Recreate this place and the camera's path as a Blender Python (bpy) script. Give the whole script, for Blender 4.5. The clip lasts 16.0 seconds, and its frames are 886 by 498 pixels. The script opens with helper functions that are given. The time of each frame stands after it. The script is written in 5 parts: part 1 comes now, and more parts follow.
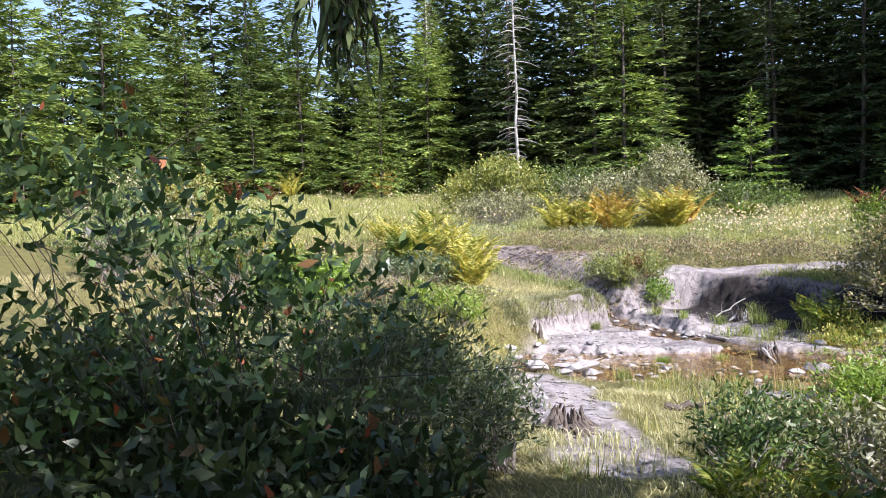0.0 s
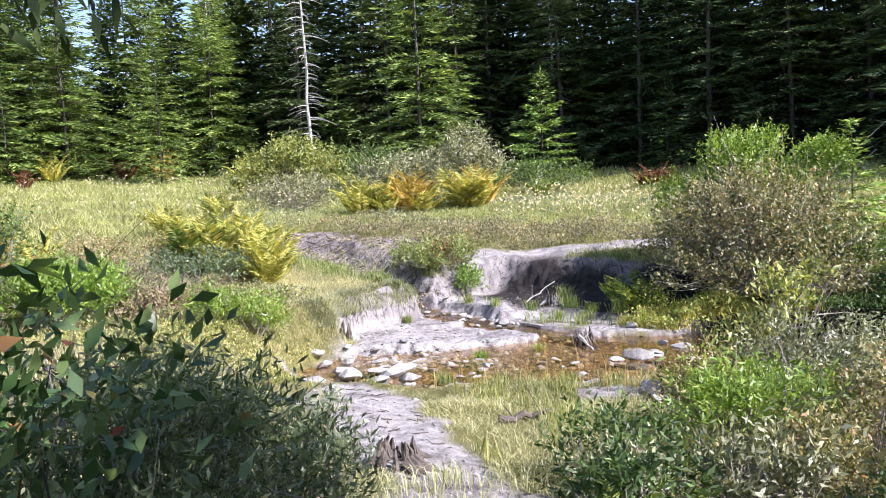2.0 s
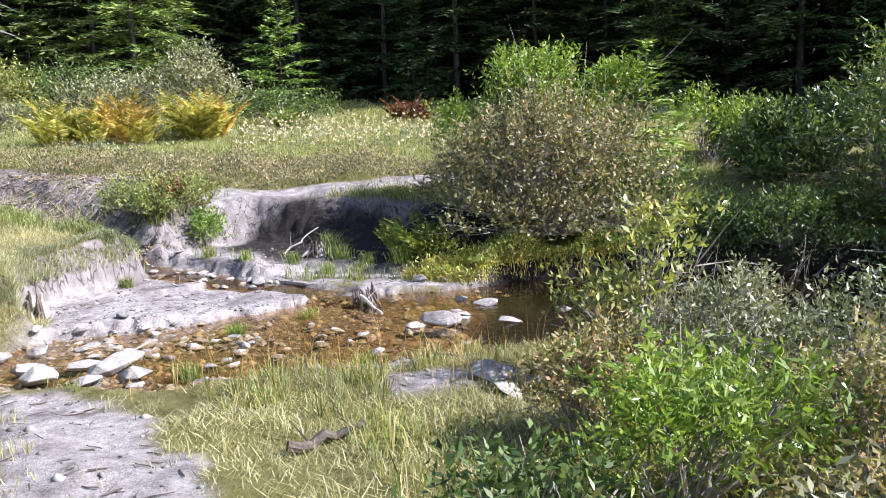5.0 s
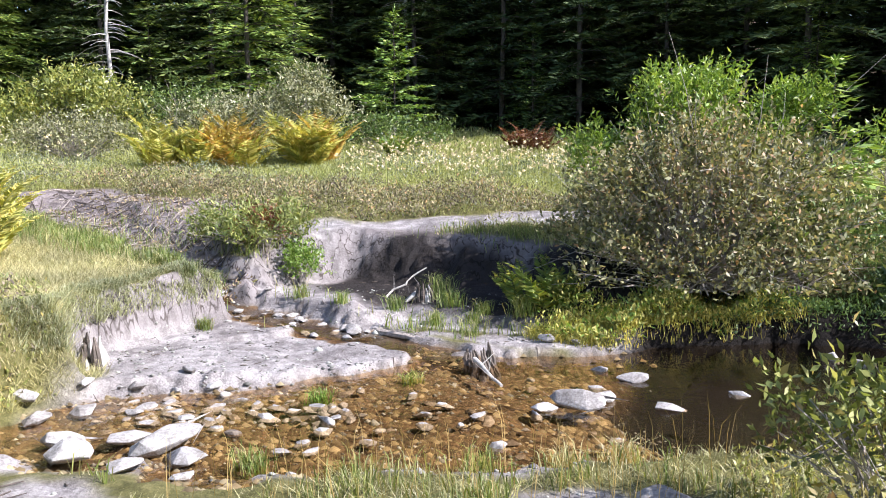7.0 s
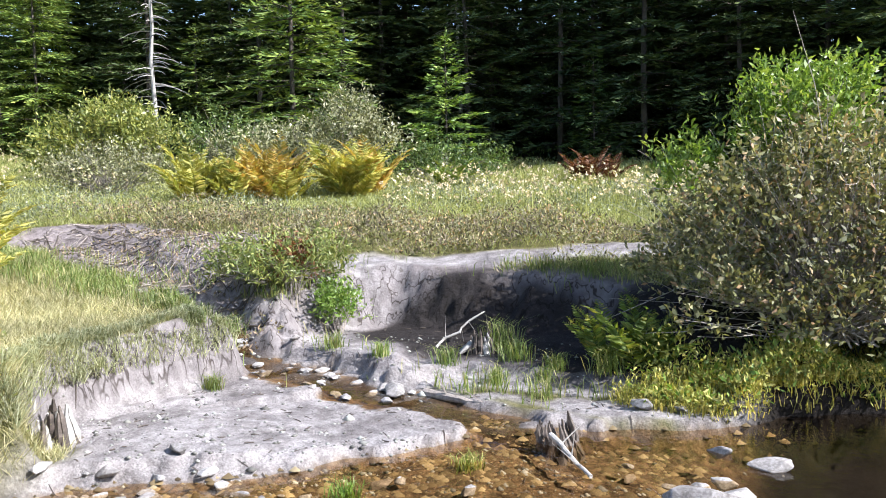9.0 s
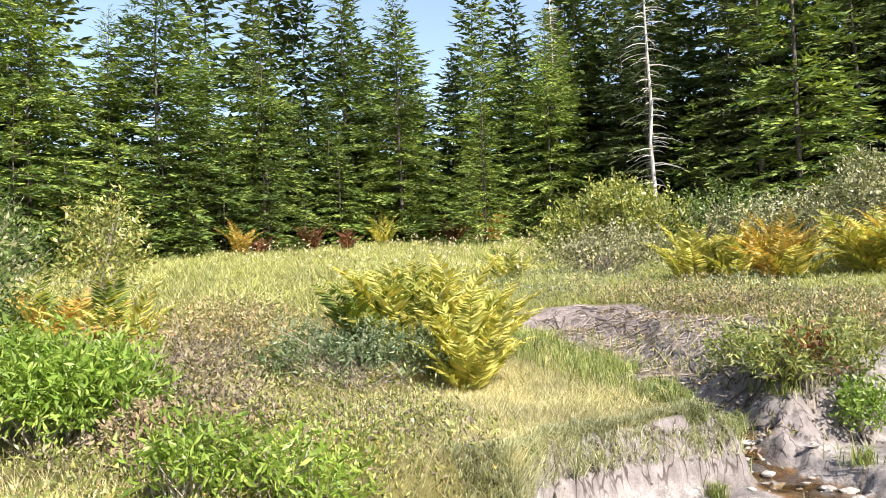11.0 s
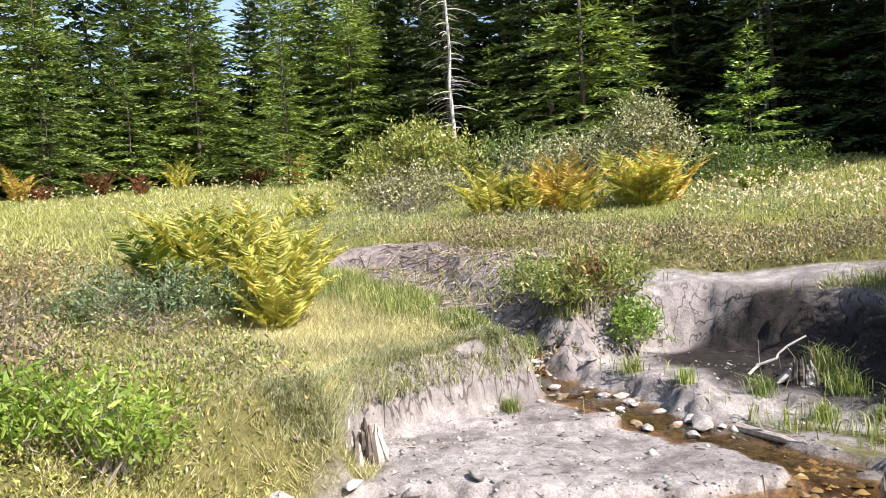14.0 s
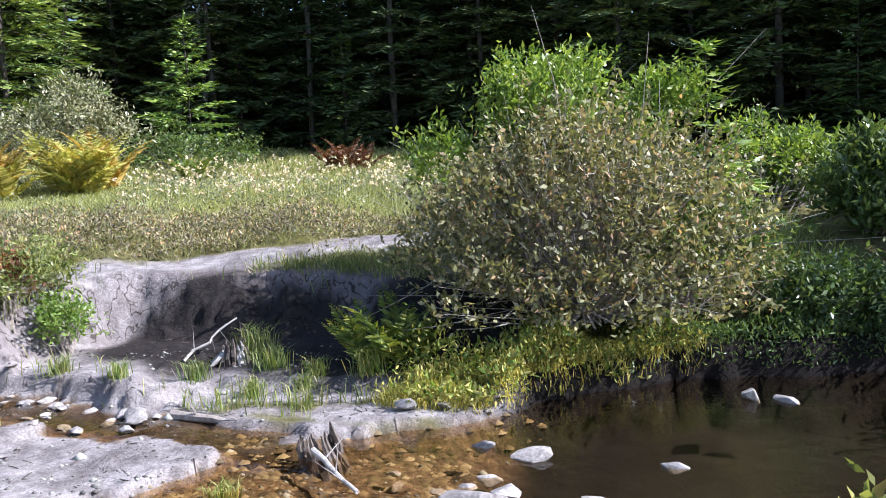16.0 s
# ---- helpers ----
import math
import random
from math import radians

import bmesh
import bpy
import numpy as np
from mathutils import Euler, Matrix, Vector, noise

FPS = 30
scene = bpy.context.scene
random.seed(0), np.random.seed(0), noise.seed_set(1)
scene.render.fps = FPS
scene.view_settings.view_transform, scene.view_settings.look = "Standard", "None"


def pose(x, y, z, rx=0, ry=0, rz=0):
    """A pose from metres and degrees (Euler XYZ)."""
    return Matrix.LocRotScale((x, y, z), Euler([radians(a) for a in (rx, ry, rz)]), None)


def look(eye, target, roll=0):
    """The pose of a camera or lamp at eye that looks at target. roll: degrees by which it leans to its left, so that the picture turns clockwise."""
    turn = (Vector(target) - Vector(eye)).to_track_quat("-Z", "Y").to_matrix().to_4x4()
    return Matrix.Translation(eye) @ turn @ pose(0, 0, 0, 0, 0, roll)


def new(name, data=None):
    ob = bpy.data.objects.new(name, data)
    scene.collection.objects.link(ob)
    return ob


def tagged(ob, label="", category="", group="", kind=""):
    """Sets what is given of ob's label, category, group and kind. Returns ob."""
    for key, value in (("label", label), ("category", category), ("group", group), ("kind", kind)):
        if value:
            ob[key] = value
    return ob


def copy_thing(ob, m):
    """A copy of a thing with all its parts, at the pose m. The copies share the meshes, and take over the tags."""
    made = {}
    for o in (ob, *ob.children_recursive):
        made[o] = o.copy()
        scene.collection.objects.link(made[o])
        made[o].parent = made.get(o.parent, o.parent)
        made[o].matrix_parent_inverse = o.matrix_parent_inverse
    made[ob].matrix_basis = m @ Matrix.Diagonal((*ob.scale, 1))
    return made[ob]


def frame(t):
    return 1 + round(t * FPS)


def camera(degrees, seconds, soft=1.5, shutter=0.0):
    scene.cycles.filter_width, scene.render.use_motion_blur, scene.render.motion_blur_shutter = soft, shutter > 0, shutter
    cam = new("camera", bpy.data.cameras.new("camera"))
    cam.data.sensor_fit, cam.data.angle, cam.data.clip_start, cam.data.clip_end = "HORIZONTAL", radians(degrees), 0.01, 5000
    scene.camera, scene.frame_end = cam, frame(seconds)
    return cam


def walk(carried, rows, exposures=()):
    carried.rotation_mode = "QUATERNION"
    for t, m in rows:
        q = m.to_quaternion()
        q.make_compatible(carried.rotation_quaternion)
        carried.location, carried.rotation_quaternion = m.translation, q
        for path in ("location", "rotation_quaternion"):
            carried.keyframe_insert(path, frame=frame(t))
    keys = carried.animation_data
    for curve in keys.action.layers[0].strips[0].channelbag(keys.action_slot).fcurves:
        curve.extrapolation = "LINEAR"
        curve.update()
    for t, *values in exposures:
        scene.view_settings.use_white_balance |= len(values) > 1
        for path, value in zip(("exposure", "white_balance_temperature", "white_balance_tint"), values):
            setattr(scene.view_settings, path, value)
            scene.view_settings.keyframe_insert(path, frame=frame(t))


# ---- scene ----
cam = camera(57.88, 16.0, soft=1.0)
PATH = [
    (0, (4.628, -6.763, 1.699), (3.2974, -5.2702, 1.6440), -1.45),
    (0.5, (4.393, -6.534, 1.763), (3.1679, -4.9551, 1.8399), -0.50),
    (1, (4.238, -6.312, 1.820), (3.0974, -4.6686, 1.8327), 0.38),
    (1.5, (4.022, -6.060, 1.813), (3.0056, -4.3389, 1.7560), -0.57),
    (2, (3.936, -5.997, 1.836), (3.0259, -4.2205, 1.7074), -3.02),
    (2.5, (3.953, -5.918, 1.828), (3.2290, -4.0601, 1.6776), -3.17),
    (3, (3.810, -5.758, 1.730), (3.3815, -3.8175, 1.5007), -2.40),
    (3.2, (3.713, -5.658, 1.704), (3.3770, -3.6979, 1.4952), -2.57),
    (5.3, (2.774, -4.020, 1.655), (2.5167, -2.0610, 1.3460), -1.69),
    (5.5, (2.745, -4.036, 1.684), (2.5512, -2.0688, 1.3808), 2.22),
    (6, (2.552, -3.584, 1.627), (2.1544, -1.6294, 1.4778), 5.45),
    (6.5, (2.470, -3.094, 1.606), (1.9638, -1.1591, 1.5703), 7.18),
    (7, (2.394, -2.690, 1.613), (1.8618, -0.7749, 1.3946), -0.60),
    (7.5, (2.278, -2.378, 1.554), (1.7599, -0.4746, 1.2251), -4.03),
    (8, (2.219, -2.071, 1.497), (1.7206, -0.1505, 1.2472), -3.61),
    (8.5, (2.116, -1.735, 1.491), (1.5971, 0.1910, 1.3434), -2.34),
    (9, (1.952, -1.343, 1.480), (1.2915, 0.5405, 1.3565), -1.30),
    (9.5, (1.839, -1.111, 1.562), (0.8164, 0.6077, 1.5305), -2.57),
    (10, (1.779, -1.014, 1.587), (0.4383, 0.4702, 1.6211), -3.18),
    (10.2, (1.764, -1.037, 1.608), (0.3374, 0.3639, 1.6541), -3.06),
    (12.3, (1.662, -1.003, 1.565), (-0.0095, 0.0873, 1.6897), -1.12),
    (12.5, (1.689, -1.017, 1.572), (0.0202, 0.0773, 1.7029), -1.35),
    (13, (1.773, -1.080, 1.581), (0.1591, 0.0936, 1.7164), -1.96),
    (13.5, (1.763, -1.076, 1.570), (0.2912, 0.2734, 1.6817), -2.35),
    (14, (1.832, -1.139, 1.554), (0.5449, 0.3901, 1.4817), -3.51),
    (14.5, (1.755, -0.950, 1.513), (0.7489, 0.7717, 1.3577), -2.91),
    (15, (1.798, -0.858, 1.483), (1.2217, 1.0533, 1.3644), -1.42),
    (15.5, (1.915, -1.018, 1.526), (1.7153, 0.9655, 1.3603), -2.03),
    (16, (1.928, -1.036, 1.532), (1.8512, 0.9545, 1.3582), -2.86),
]
walk(cam, [(t, look(eye, target, roll)) for t, eye, target, roll in PATH],
     exposures=[(0.0, 1.15, 6200, 21), (1.0, 1.25, 6200, 21), (3.0, 1.3, 5900, 19), (5.5, 1.2, 6100, 18), (8.0, 1.2, 6150, 15), (9.0, 1.2, 6100, 13), (10.2, 1.25, 6700, 13), (13.0, 1.25, 7200, 14), (14.5, 1.1, 6500, 15), (16.0, 1.15, 5850, 18)])

# ---- light ----
SUN_AZ, SUN_EL = radians(-4), radians(40)
world = bpy.data.worlds.new("sky")
scene.world = world
world.use_nodes = True
wn = world.node_tree.nodes
sky = wn.new("ShaderNodeTexSky")
sky.sky_type = "NISHITA"
sky.sun_disc = False
sky.sun_elevation = SUN_EL
sky.sun_rotation = math.pi / 2 - SUN_AZ
world.node_tree.links.new(sky.outputs[0], wn["Background"].inputs[0])
wn["Background"].inputs[1].default_value = 0.115
sun_data = bpy.data.lights.new("sun", "SUN")
sun_data.energy, sun_data.angle, sun_data.color = 5.0, radians(0.5), (1.0, 0.96, 0.9)
sun = new("sun", sun_data)
sun_dir = Vector((math.cos(SUN_EL) * math.cos(SUN_AZ), math.cos(SUN_EL) * math.sin(SUN_AZ), math.sin(SUN_EL)))
sun.matrix_world = look((0, 0, 0), -sun_dir)


# ---- materials ----
def nodes_of(name):
    m = bpy.data.materials.new(name)
    m.use_nodes = True
    nt = m.node_tree
    return m, nt, nt.nodes["Principled BSDF"]


def add(nt, kind, **values):
    n = nt.nodes.new(kind)
    for k, v in values.items():
        n.inputs[k].default_value = v
    return n


def ramp(nt, fac, stops):
    r = nt.nodes.new("ShaderNodeValToRGB")
    els = r.color_ramp.elements
    for i, (p, c) in enumerate(stops):
        e = els[i] if i < 2 else els.new(p)
        e.position, e.color = p, (*c, 1)
    nt.links.new(fac, r.inputs[0])
    return r.outputs[0]


def mix(nt, fac, a, b, mode="MIX"):
    n = nt.nodes.new("ShaderNodeMix")
    n.data_type, n.blend_type = "RGBA", mode
    for sock, v in ((n.inputs[0], fac), (n.inputs[6], a), (n.inputs[7], b)):
        if isinstance(v, bpy.types.NodeSocket):
            nt.links.new(v, sock)
        elif isinstance(v, (int, float)):
            sock.default_value = v
        else:
            sock.default_value = (*v, 1)
    return n.outputs[2]


def noise_tex(nt, scale, detail=4, rough=0.6):
    n = add(nt, "ShaderNodeTexNoise", Scale=scale, Detail=detail, Roughness=rough)
    co = nt.nodes.new("ShaderNodeNewGeometry")
    nt.links.new(co.outputs["Position"], n.inputs["Vector"])
    return n.outputs["Fac"]


def bump(nt, bsdf, height, strength, distance):
    b = add(nt, "ShaderNodeBump", Strength=strength, Distance=distance)
    nt.links.new(height, b.inputs["Height"])
    nt.links.new(b.outputs[0], bsdf.inputs["Normal"])


def leaf_mat(name, stops, translucent=0.3, rough=0.42, patch=1.5, spec=0.55, vary=0.0):
    """Leaves: a colour of its own for each leaf, patches of tint over the plant, light through the blade."""
    m, nt, bsdf = nodes_of(name)
    geo = nt.nodes.new("ShaderNodeNewGeometry")
    col = ramp(nt, geo.outputs["Random Per Island"], stops)
    n = noise_tex(nt, patch, 3)
    shade = ramp(nt, n, [(0.3, (0.62, 0.62, 0.62)), (0.7, (1.25, 1.2, 1.1))])
    col = mix(nt, 1.0, col, shade, "MULTIPLY")
    info = nt.nodes.new("ShaderNodeObjectInfo")
    col = mix(nt, 1.0, col, ramp(nt, info.outputs["Random"], [(0.0, (0.82 - vary, 0.9 - vary, 0.9 - vary)), (1.0, (1.15 + vary, 1.08 + vary, 0.95 + vary))]), "MULTIPLY")
    nt.links.new(col, bsdf.inputs["Base Color"])
    bsdf.inputs["Roughness"].default_value = rough
    bsdf.inputs["Specular IOR Level"].default_value = spec
    tr = nt.nodes.new("ShaderNodeBsdfTranslucent")
    nt.links.new(mix(nt, 1.0, col, (1.25, 1.2, 0.6), "MULTIPLY"), tr.inputs[0])
    ms = add(nt, "ShaderNodeMixShader", Fac=translucent)
    nt.links.new(bsdf.outputs[0], ms.inputs[1])
    nt.links.new(tr.outputs[0], ms.inputs[2])
    nt.links.new(ms.outputs[0], nt.nodes["Material Output"].inputs[0])
    return m


def bark_mat(name, dark, light, scale=9.0, rough=0.85):
    m, nt, bsdf = nodes_of(name)
    n = noise_tex(nt, scale, 6, 0.7)
    nt.links.new(ramp(nt, n, [(0.3, dark), (0.7, light)]), bsdf.inputs["Base Color"])
    bsdf.inputs["Roughness"].default_value = rough
    bump(nt, bsdf, noise_tex(nt, scale * 4, 5), 0.6, 0.01)
    return m


def rock_mat(name, base, light, dark):
    m, nt, bsdf = nodes_of(name)
    col = ramp(nt, noise_tex(nt, 7, 6, 0.7), [(0.3, dark), (0.5, base), (0.72, light)])
    spots = ramp(nt, noise_tex(nt, 60, 3), [(0.42, (0.6, 0.58, 0.55)), (0.58, (1.1, 1.1, 1.1))])
    col = mix(nt, 0.7, col, spots, "MULTIPLY")
    info = nt.nodes.new("ShaderNodeObjectInfo")
    col = mix(nt, 1.0, col, ramp(nt, info.outputs["Random"], [(0, (0.75, 0.72, 0.7)), (1, (1.15, 1.15, 1.15))]), "MULTIPLY")
    nt.links.new(col, bsdf.inputs["Base Color"])
    bsdf.inputs["Roughness"].default_value = 0.75
    bump(nt, bsdf, noise_tex(nt, 35, 6), 0.5, 0.01)
    return m


def attr(nt, name):
    a = nt.nodes.new("ShaderNodeAttribute")
    a.attribute_name = name
    return a.outputs["Fac"]


def ground_mat():
    m, nt, bsdf = nodes_of("ground_cover")
    fine, mid, big = noise_tex(nt, 70, 5, 0.7), noise_tex(nt, 9, 5, 0.65), noise_tex(nt, 0.9, 4)
    turf = mix(nt, ramp(nt, mid, [(0.35, (0, 0, 0)), (0.65, (1, 1, 1))]), (0.075, 0.075, 0.025), (0.22, 0.2, 0.085))
    turf = mix(nt, ramp(nt, big, [(0.35, (0, 0, 0)), (0.7, (1, 1, 1))]), turf, (0.16, 0.15, 0.05))
    turf = mix(nt, 0.8, turf, ramp(nt, fine, [(0.3, (0.5, 0.5, 0.5)), (0.7, (1.3, 1.3, 1.3))]), "MULTIPLY")
    sand = mix(nt, ramp(nt, mid, [(0.35, (0, 0, 0)), (0.68, (1, 1, 1))]), (0.225, 0.207, 0.203), (0.46, 0.432, 0.425))
    sand = mix(nt, 0.8, sand, ramp(nt, fine, [(0.3, (0.5, 0.49, 0.5)), (0.66, (1.25, 1.25, 1.25))]), "MULTIPLY")
    sand = mix(nt, 0.85, sand, ramp(nt, noise_tex(nt, 2.6, 5, 0.65), [(0.36, (0.5, 0.48, 0.48)), (0.56, (1.1, 1.1, 1.1))]), "MULTIPLY")
    bed = mix(nt, ramp(nt, mid, [(0.35, (0, 0, 0)), (0.62, (1, 1, 1))]), (0.05, 0.032, 0.018), (0.24, 0.165, 0.095))
    bed = mix(nt, 0.8, bed, ramp(nt, noise_tex(nt, 28, 5, 0.7), [(0.35, (0.35, 0.33, 0.3)), (0.62, (1.3, 1.3, 1.25))]), "MULTIPLY")
    stretch = add(nt, "ShaderNodeMapping", Scale=(11, 11, 4))
    geo = nt.nodes.new("ShaderNodeNewGeometry")
    nt.links.new(geo.outputs["Position"], stretch.inputs["Vector"])
    streaks = add(nt, "ShaderNodeTexNoise", Scale=1.0, Detail=6, Roughness=0.7)
    nt.links.new(stretch.outputs[0], streaks.inputs["Vector"])
    peat = mix(nt, ramp(nt, streaks.outputs["Fac"], [(0.36, (0, 0, 0)), (0.62, (1, 1, 1))]), (0.12, 0.1, 0.098), (0.27, 0.235, 0.23))
    litter = mix(nt, ramp(nt, mid, [(0.4, (0, 0, 0)), (0.6, (1, 1, 1))]), (0.035, 0.025, 0.015), (0.08, 0.055, 0.03))
    col = mix(nt, attr(nt, "sand"), turf, sand)
    col = mix(nt, attr(nt, "peat"), col, peat)
    soil = mix(nt, ramp(nt, streaks.outputs["Fac"], [(0.34, (0, 0, 0)), (0.66, (1, 1, 1))]), (0.17, 0.15, 0.15), (0.33, 0.305, 0.305))
    tall = add(nt, "ShaderNodeMapping", Scale=(8, 8, 1.8))
    nt.links.new(geo.outputs["Position"], tall.inputs["Vector"])
    cracks = add(nt, "ShaderNodeTexNoise", Scale=1.0, Detail=2, Roughness=0.6)
    nt.links.new(tall.outputs[0], cracks.inputs["Vector"])
    soil = mix(nt, 1.0, soil, ramp(nt, cracks.outputs["Fac"], [(0.47, (1, 1, 1)), (0.492, (0.25, 0.22, 0.2)), (0.508, (0.25, 0.22, 0.2)), (0.53, (1, 1, 1))]), "MULTIPLY")
    col = mix(nt, attr(nt, "soil"), col, soil)
    col = mix(nt, attr(nt, "litter"), col, litter)
    col = mix(nt, attr(nt, "bed"), col, bed)
    # Near-black: the pool's peaty bed, and shade painted into the bank hollow.
    col = mix(nt, attr(nt, "mud_shade"), col, (0.009, 0.007, 0.006))
    nt.links.new(col, bsdf.inputs["Base Color"])
    bsdf.inputs["Roughness"].default_value = 0.9
    bsdf.inputs["Specular IOR Level"].default_value = 0.2
    bump(nt, bsdf, noise_tex(nt, 24, 8, 0.75), 0.9, 0.03)
    return m


def water_mat():
    """Tea-coloured clear water: the bed seen through a brown tint, the sky and trees on its gloss."""
    m, nt, bsdf = nodes_of("peaty_water")
    out = nt.nodes["Material Output"]
    nt.nodes.remove(bsdf)
    clear = add(nt, "ShaderNodeBsdfTransparent", Color=(0.84, 0.68, 0.48, 1))
    gloss = add(nt, "ShaderNodeBsdfGlossy", Color=(1, 1, 1, 1), Roughness=0.03)
    fres = add(nt, "ShaderNodeFresnel", IOR=1.33)
    b = add(nt, "ShaderNodeBump", Strength=0.25, Distance=0.02)
    nt.links.new(noise_tex(nt, 11, 3), b.inputs["Height"])
    for n in (gloss, fres):
        nt.links.new(b.outputs[0], n.inputs["Normal"])
    ms = nt.nodes.new("ShaderNodeMixShader")
    nt.links.new(fres.outputs[0], ms.inputs[0])
    nt.links.new(clear.outputs[0], ms.inputs[1])
    nt.links.new(gloss.outputs[0], ms.inputs[2])
    nt.links.new(ms.outputs[0], out.inputs[0])
    return m


GROUND = ground_mat()
WATER = water_mat()
ROCK = rock_mat("pale_granite", (0.34, 0.33, 0.325), (0.52, 0.51, 0.505), (0.15, 0.14, 0.135))
GRAVEL = leaf_mat("mixed_gravel", [(0, (0.13, 0.12, 0.115)), (0.6, (0.3, 0.29, 0.285)), (1, (0.55, 0.54, 0.53))], 0.0, 0.8, 3, 0.3)
ROCK_WET = rock_mat("stream_stone", (0.24, 0.2, 0.16), (0.4, 0.36, 0.3), (0.09, 0.07, 0.05))
BARK = bark_mat("spruce_bark", (0.035, 0.028, 0.022), (0.12, 0.1, 0.085))
SILVER = bark_mat("weathered_dead_wood", (0.24, 0.22, 0.2), (0.55, 0.53, 0.5), 14)
DARKWOOD = bark_mat("wet_rotten_wood", (0.03, 0.024, 0.02), (0.16, 0.13, 0.11), 16)
TWIG = bark_mat("grey_brown_twigs", (0.17, 0.14, 0.12), (0.45, 0.4, 0.36), 20)
PALETWIG = bark_mat("pale_twigs", (0.22, 0.19, 0.165), (0.52, 0.47, 0.42), 20)
GOLDGRAVEL = leaf_mat("stream_bed_gravel", [(0, (0.07, 0.05, 0.03)), (0.6, (0.22, 0.16, 0.09)), (1, (0.42, 0.34, 0.22))], 0.0, 0.7, 3, 0.3)
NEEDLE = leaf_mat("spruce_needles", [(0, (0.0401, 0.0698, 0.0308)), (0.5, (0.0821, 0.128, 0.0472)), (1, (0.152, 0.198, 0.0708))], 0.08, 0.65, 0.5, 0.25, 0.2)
NEEDLE_YOUNG = leaf_mat("young_spruce_needles", [(0, (0.087, 0.175, 0.043)), (0.5, (0.175, 0.298, 0.07)), (1, (0.35, 0.473, 0.105))], 0.2, 0.55, 2)
# Lit copy of the needles: sunshine put into the colour of meadow-side spruces.
NEEDLE_LIT = leaf_mat("sunlit_spruce_needles", [(0, (0.058, 0.11, 0.038)), (0.5, (0.13, 0.21, 0.056)), (1, (0.24, 0.31, 0.08))], 0.2, 0.65, 0.6, 0.25, 0.3)
LIME = leaf_mat("lime_green_leaves", [(0, (0.11, 0.198, 0.029)), (0.6, (0.242, 0.374, 0.072)), (1, (0.374, 0.462, 0.129))], 0.4)
YELLOWGREEN = leaf_mat("yellow_green_leaves", [(0, (0.135, 0.176, 0.051)), (0.5, (0.284, 0.338, 0.111)), (0.9, (0.486, 0.499, 0.203)), (1, (0.54, 0.405, 0.162))], 0.35)
GREYGREEN = leaf_mat("grey_green_leaves", [(0, (0.116, 0.135, 0.071)), (0.6, (0.258, 0.283, 0.167)), (1, (0.464, 0.477, 0.361))], 0.2)
DULL = leaf_mat("dull_bronze_leaves", [(0, (0.12, 0.125, 0.06)), (0.5, (0.3, 0.3, 0.155)), (0.85, (0.53, 0.47, 0.3)), (1, (0.6, 0.35, 0.22))], 0.3, 0.5, spec=0.35)
GREEN = leaf_mat("mid_green_leaves", [(0, (0.049, 0.091, 0.031)), (0.6, (0.119, 0.196, 0.059)), (1, (0.238, 0.308, 0.118))], 0.3)
DEEP = leaf_mat("deep_green_leaves", [(0, (0.03, 0.055, 0.025)), (0.6, (0.06, 0.1, 0.045)), (0.97, (0.11, 0.16, 0.075)), (1, (0.4, 0.08, 0.04))], 0.25, 0.4)
OLIVE = leaf_mat("olive_green_leaves", [(0, (0.1, 0.15, 0.045)), (0.55, (0.25, 0.31, 0.1)), (1, (0.45, 0.47, 0.18))], 0.35)
BLUEGREEN = leaf_mat("blue_green_leaves", [(0, (0.08, 0.125, 0.075)), (0.6, (0.17, 0.235, 0.13)), (1, (0.36, 0.41, 0.27))], 0.35, 0.45)
GLOSSY = leaf_mat("glossy_dark_leaves", [(0, (0.051, 0.102, 0.034)), (0.6, (0.111, 0.187, 0.068)), (0.975, (0.204, 0.272, 0.102)), (1, (0.5, 0.1, 0.04))], 0.25, 0.32, 2, 0.5)
FERN = leaf_mat("yellowing_fern", [(0, (0.3, 0.34, 0.07)), (0.5, (0.48, 0.47, 0.12)), (1, (0.62, 0.56, 0.2))], 0.35, 0.6)
FERN_GOLD = leaf_mat("golden_fern", [(0, (0.4, 0.34, 0.08)), (0.5, (0.52, 0.4, 0.11)), (1, (0.5, 0.3, 0.1))], 0.35, 0.6)
FERN_GREEN = leaf_mat("green_fern", [(0, (0.09, 0.15, 0.025)), (0.6, (0.18, 0.25, 0.04)), (1, (0.33, 0.32, 0.06))], 0.35, 0.6)
FERN_RED = leaf_mat("russet_fern", [(0, (0.1, 0.035, 0.018)), (0.6, (0.19, 0.075, 0.035)), (1, (0.26, 0.13, 0.06))], 0.3, 0.6)
GRASS = leaf_mat("meadow_grass", [(0, (0.21, 0.26, 0.075)), (0.5, (0.4, 0.43, 0.15)), (1, (0.56, 0.56, 0.33))], 0.35, 0.6, 0.7)
GRASS_PALE = leaf_mat("bleached_grass", [(0, (0.24, 0.26, 0.12)), (0.5, (0.46, 0.45, 0.26)), (1, (0.68, 0.64, 0.47))], 0.3, 0.6, 1.2)
GRASS_GREEN = leaf_mat("bank_grass", [(0, (0.104, 0.169, 0.039)), (0.6, (0.247, 0.312, 0.087)), (1, (0.494, 0.442, 0.234))], 0.35, 0.6, 1.5)
MOSS = leaf_mat("yellow_moss_fringe", [(0, (0.2, 0.215, 0.05)), (0.5, (0.48, 0.48, 0.12)), (1, (0.7, 0.58, 0.2))], 0.3, 0.7, 3)
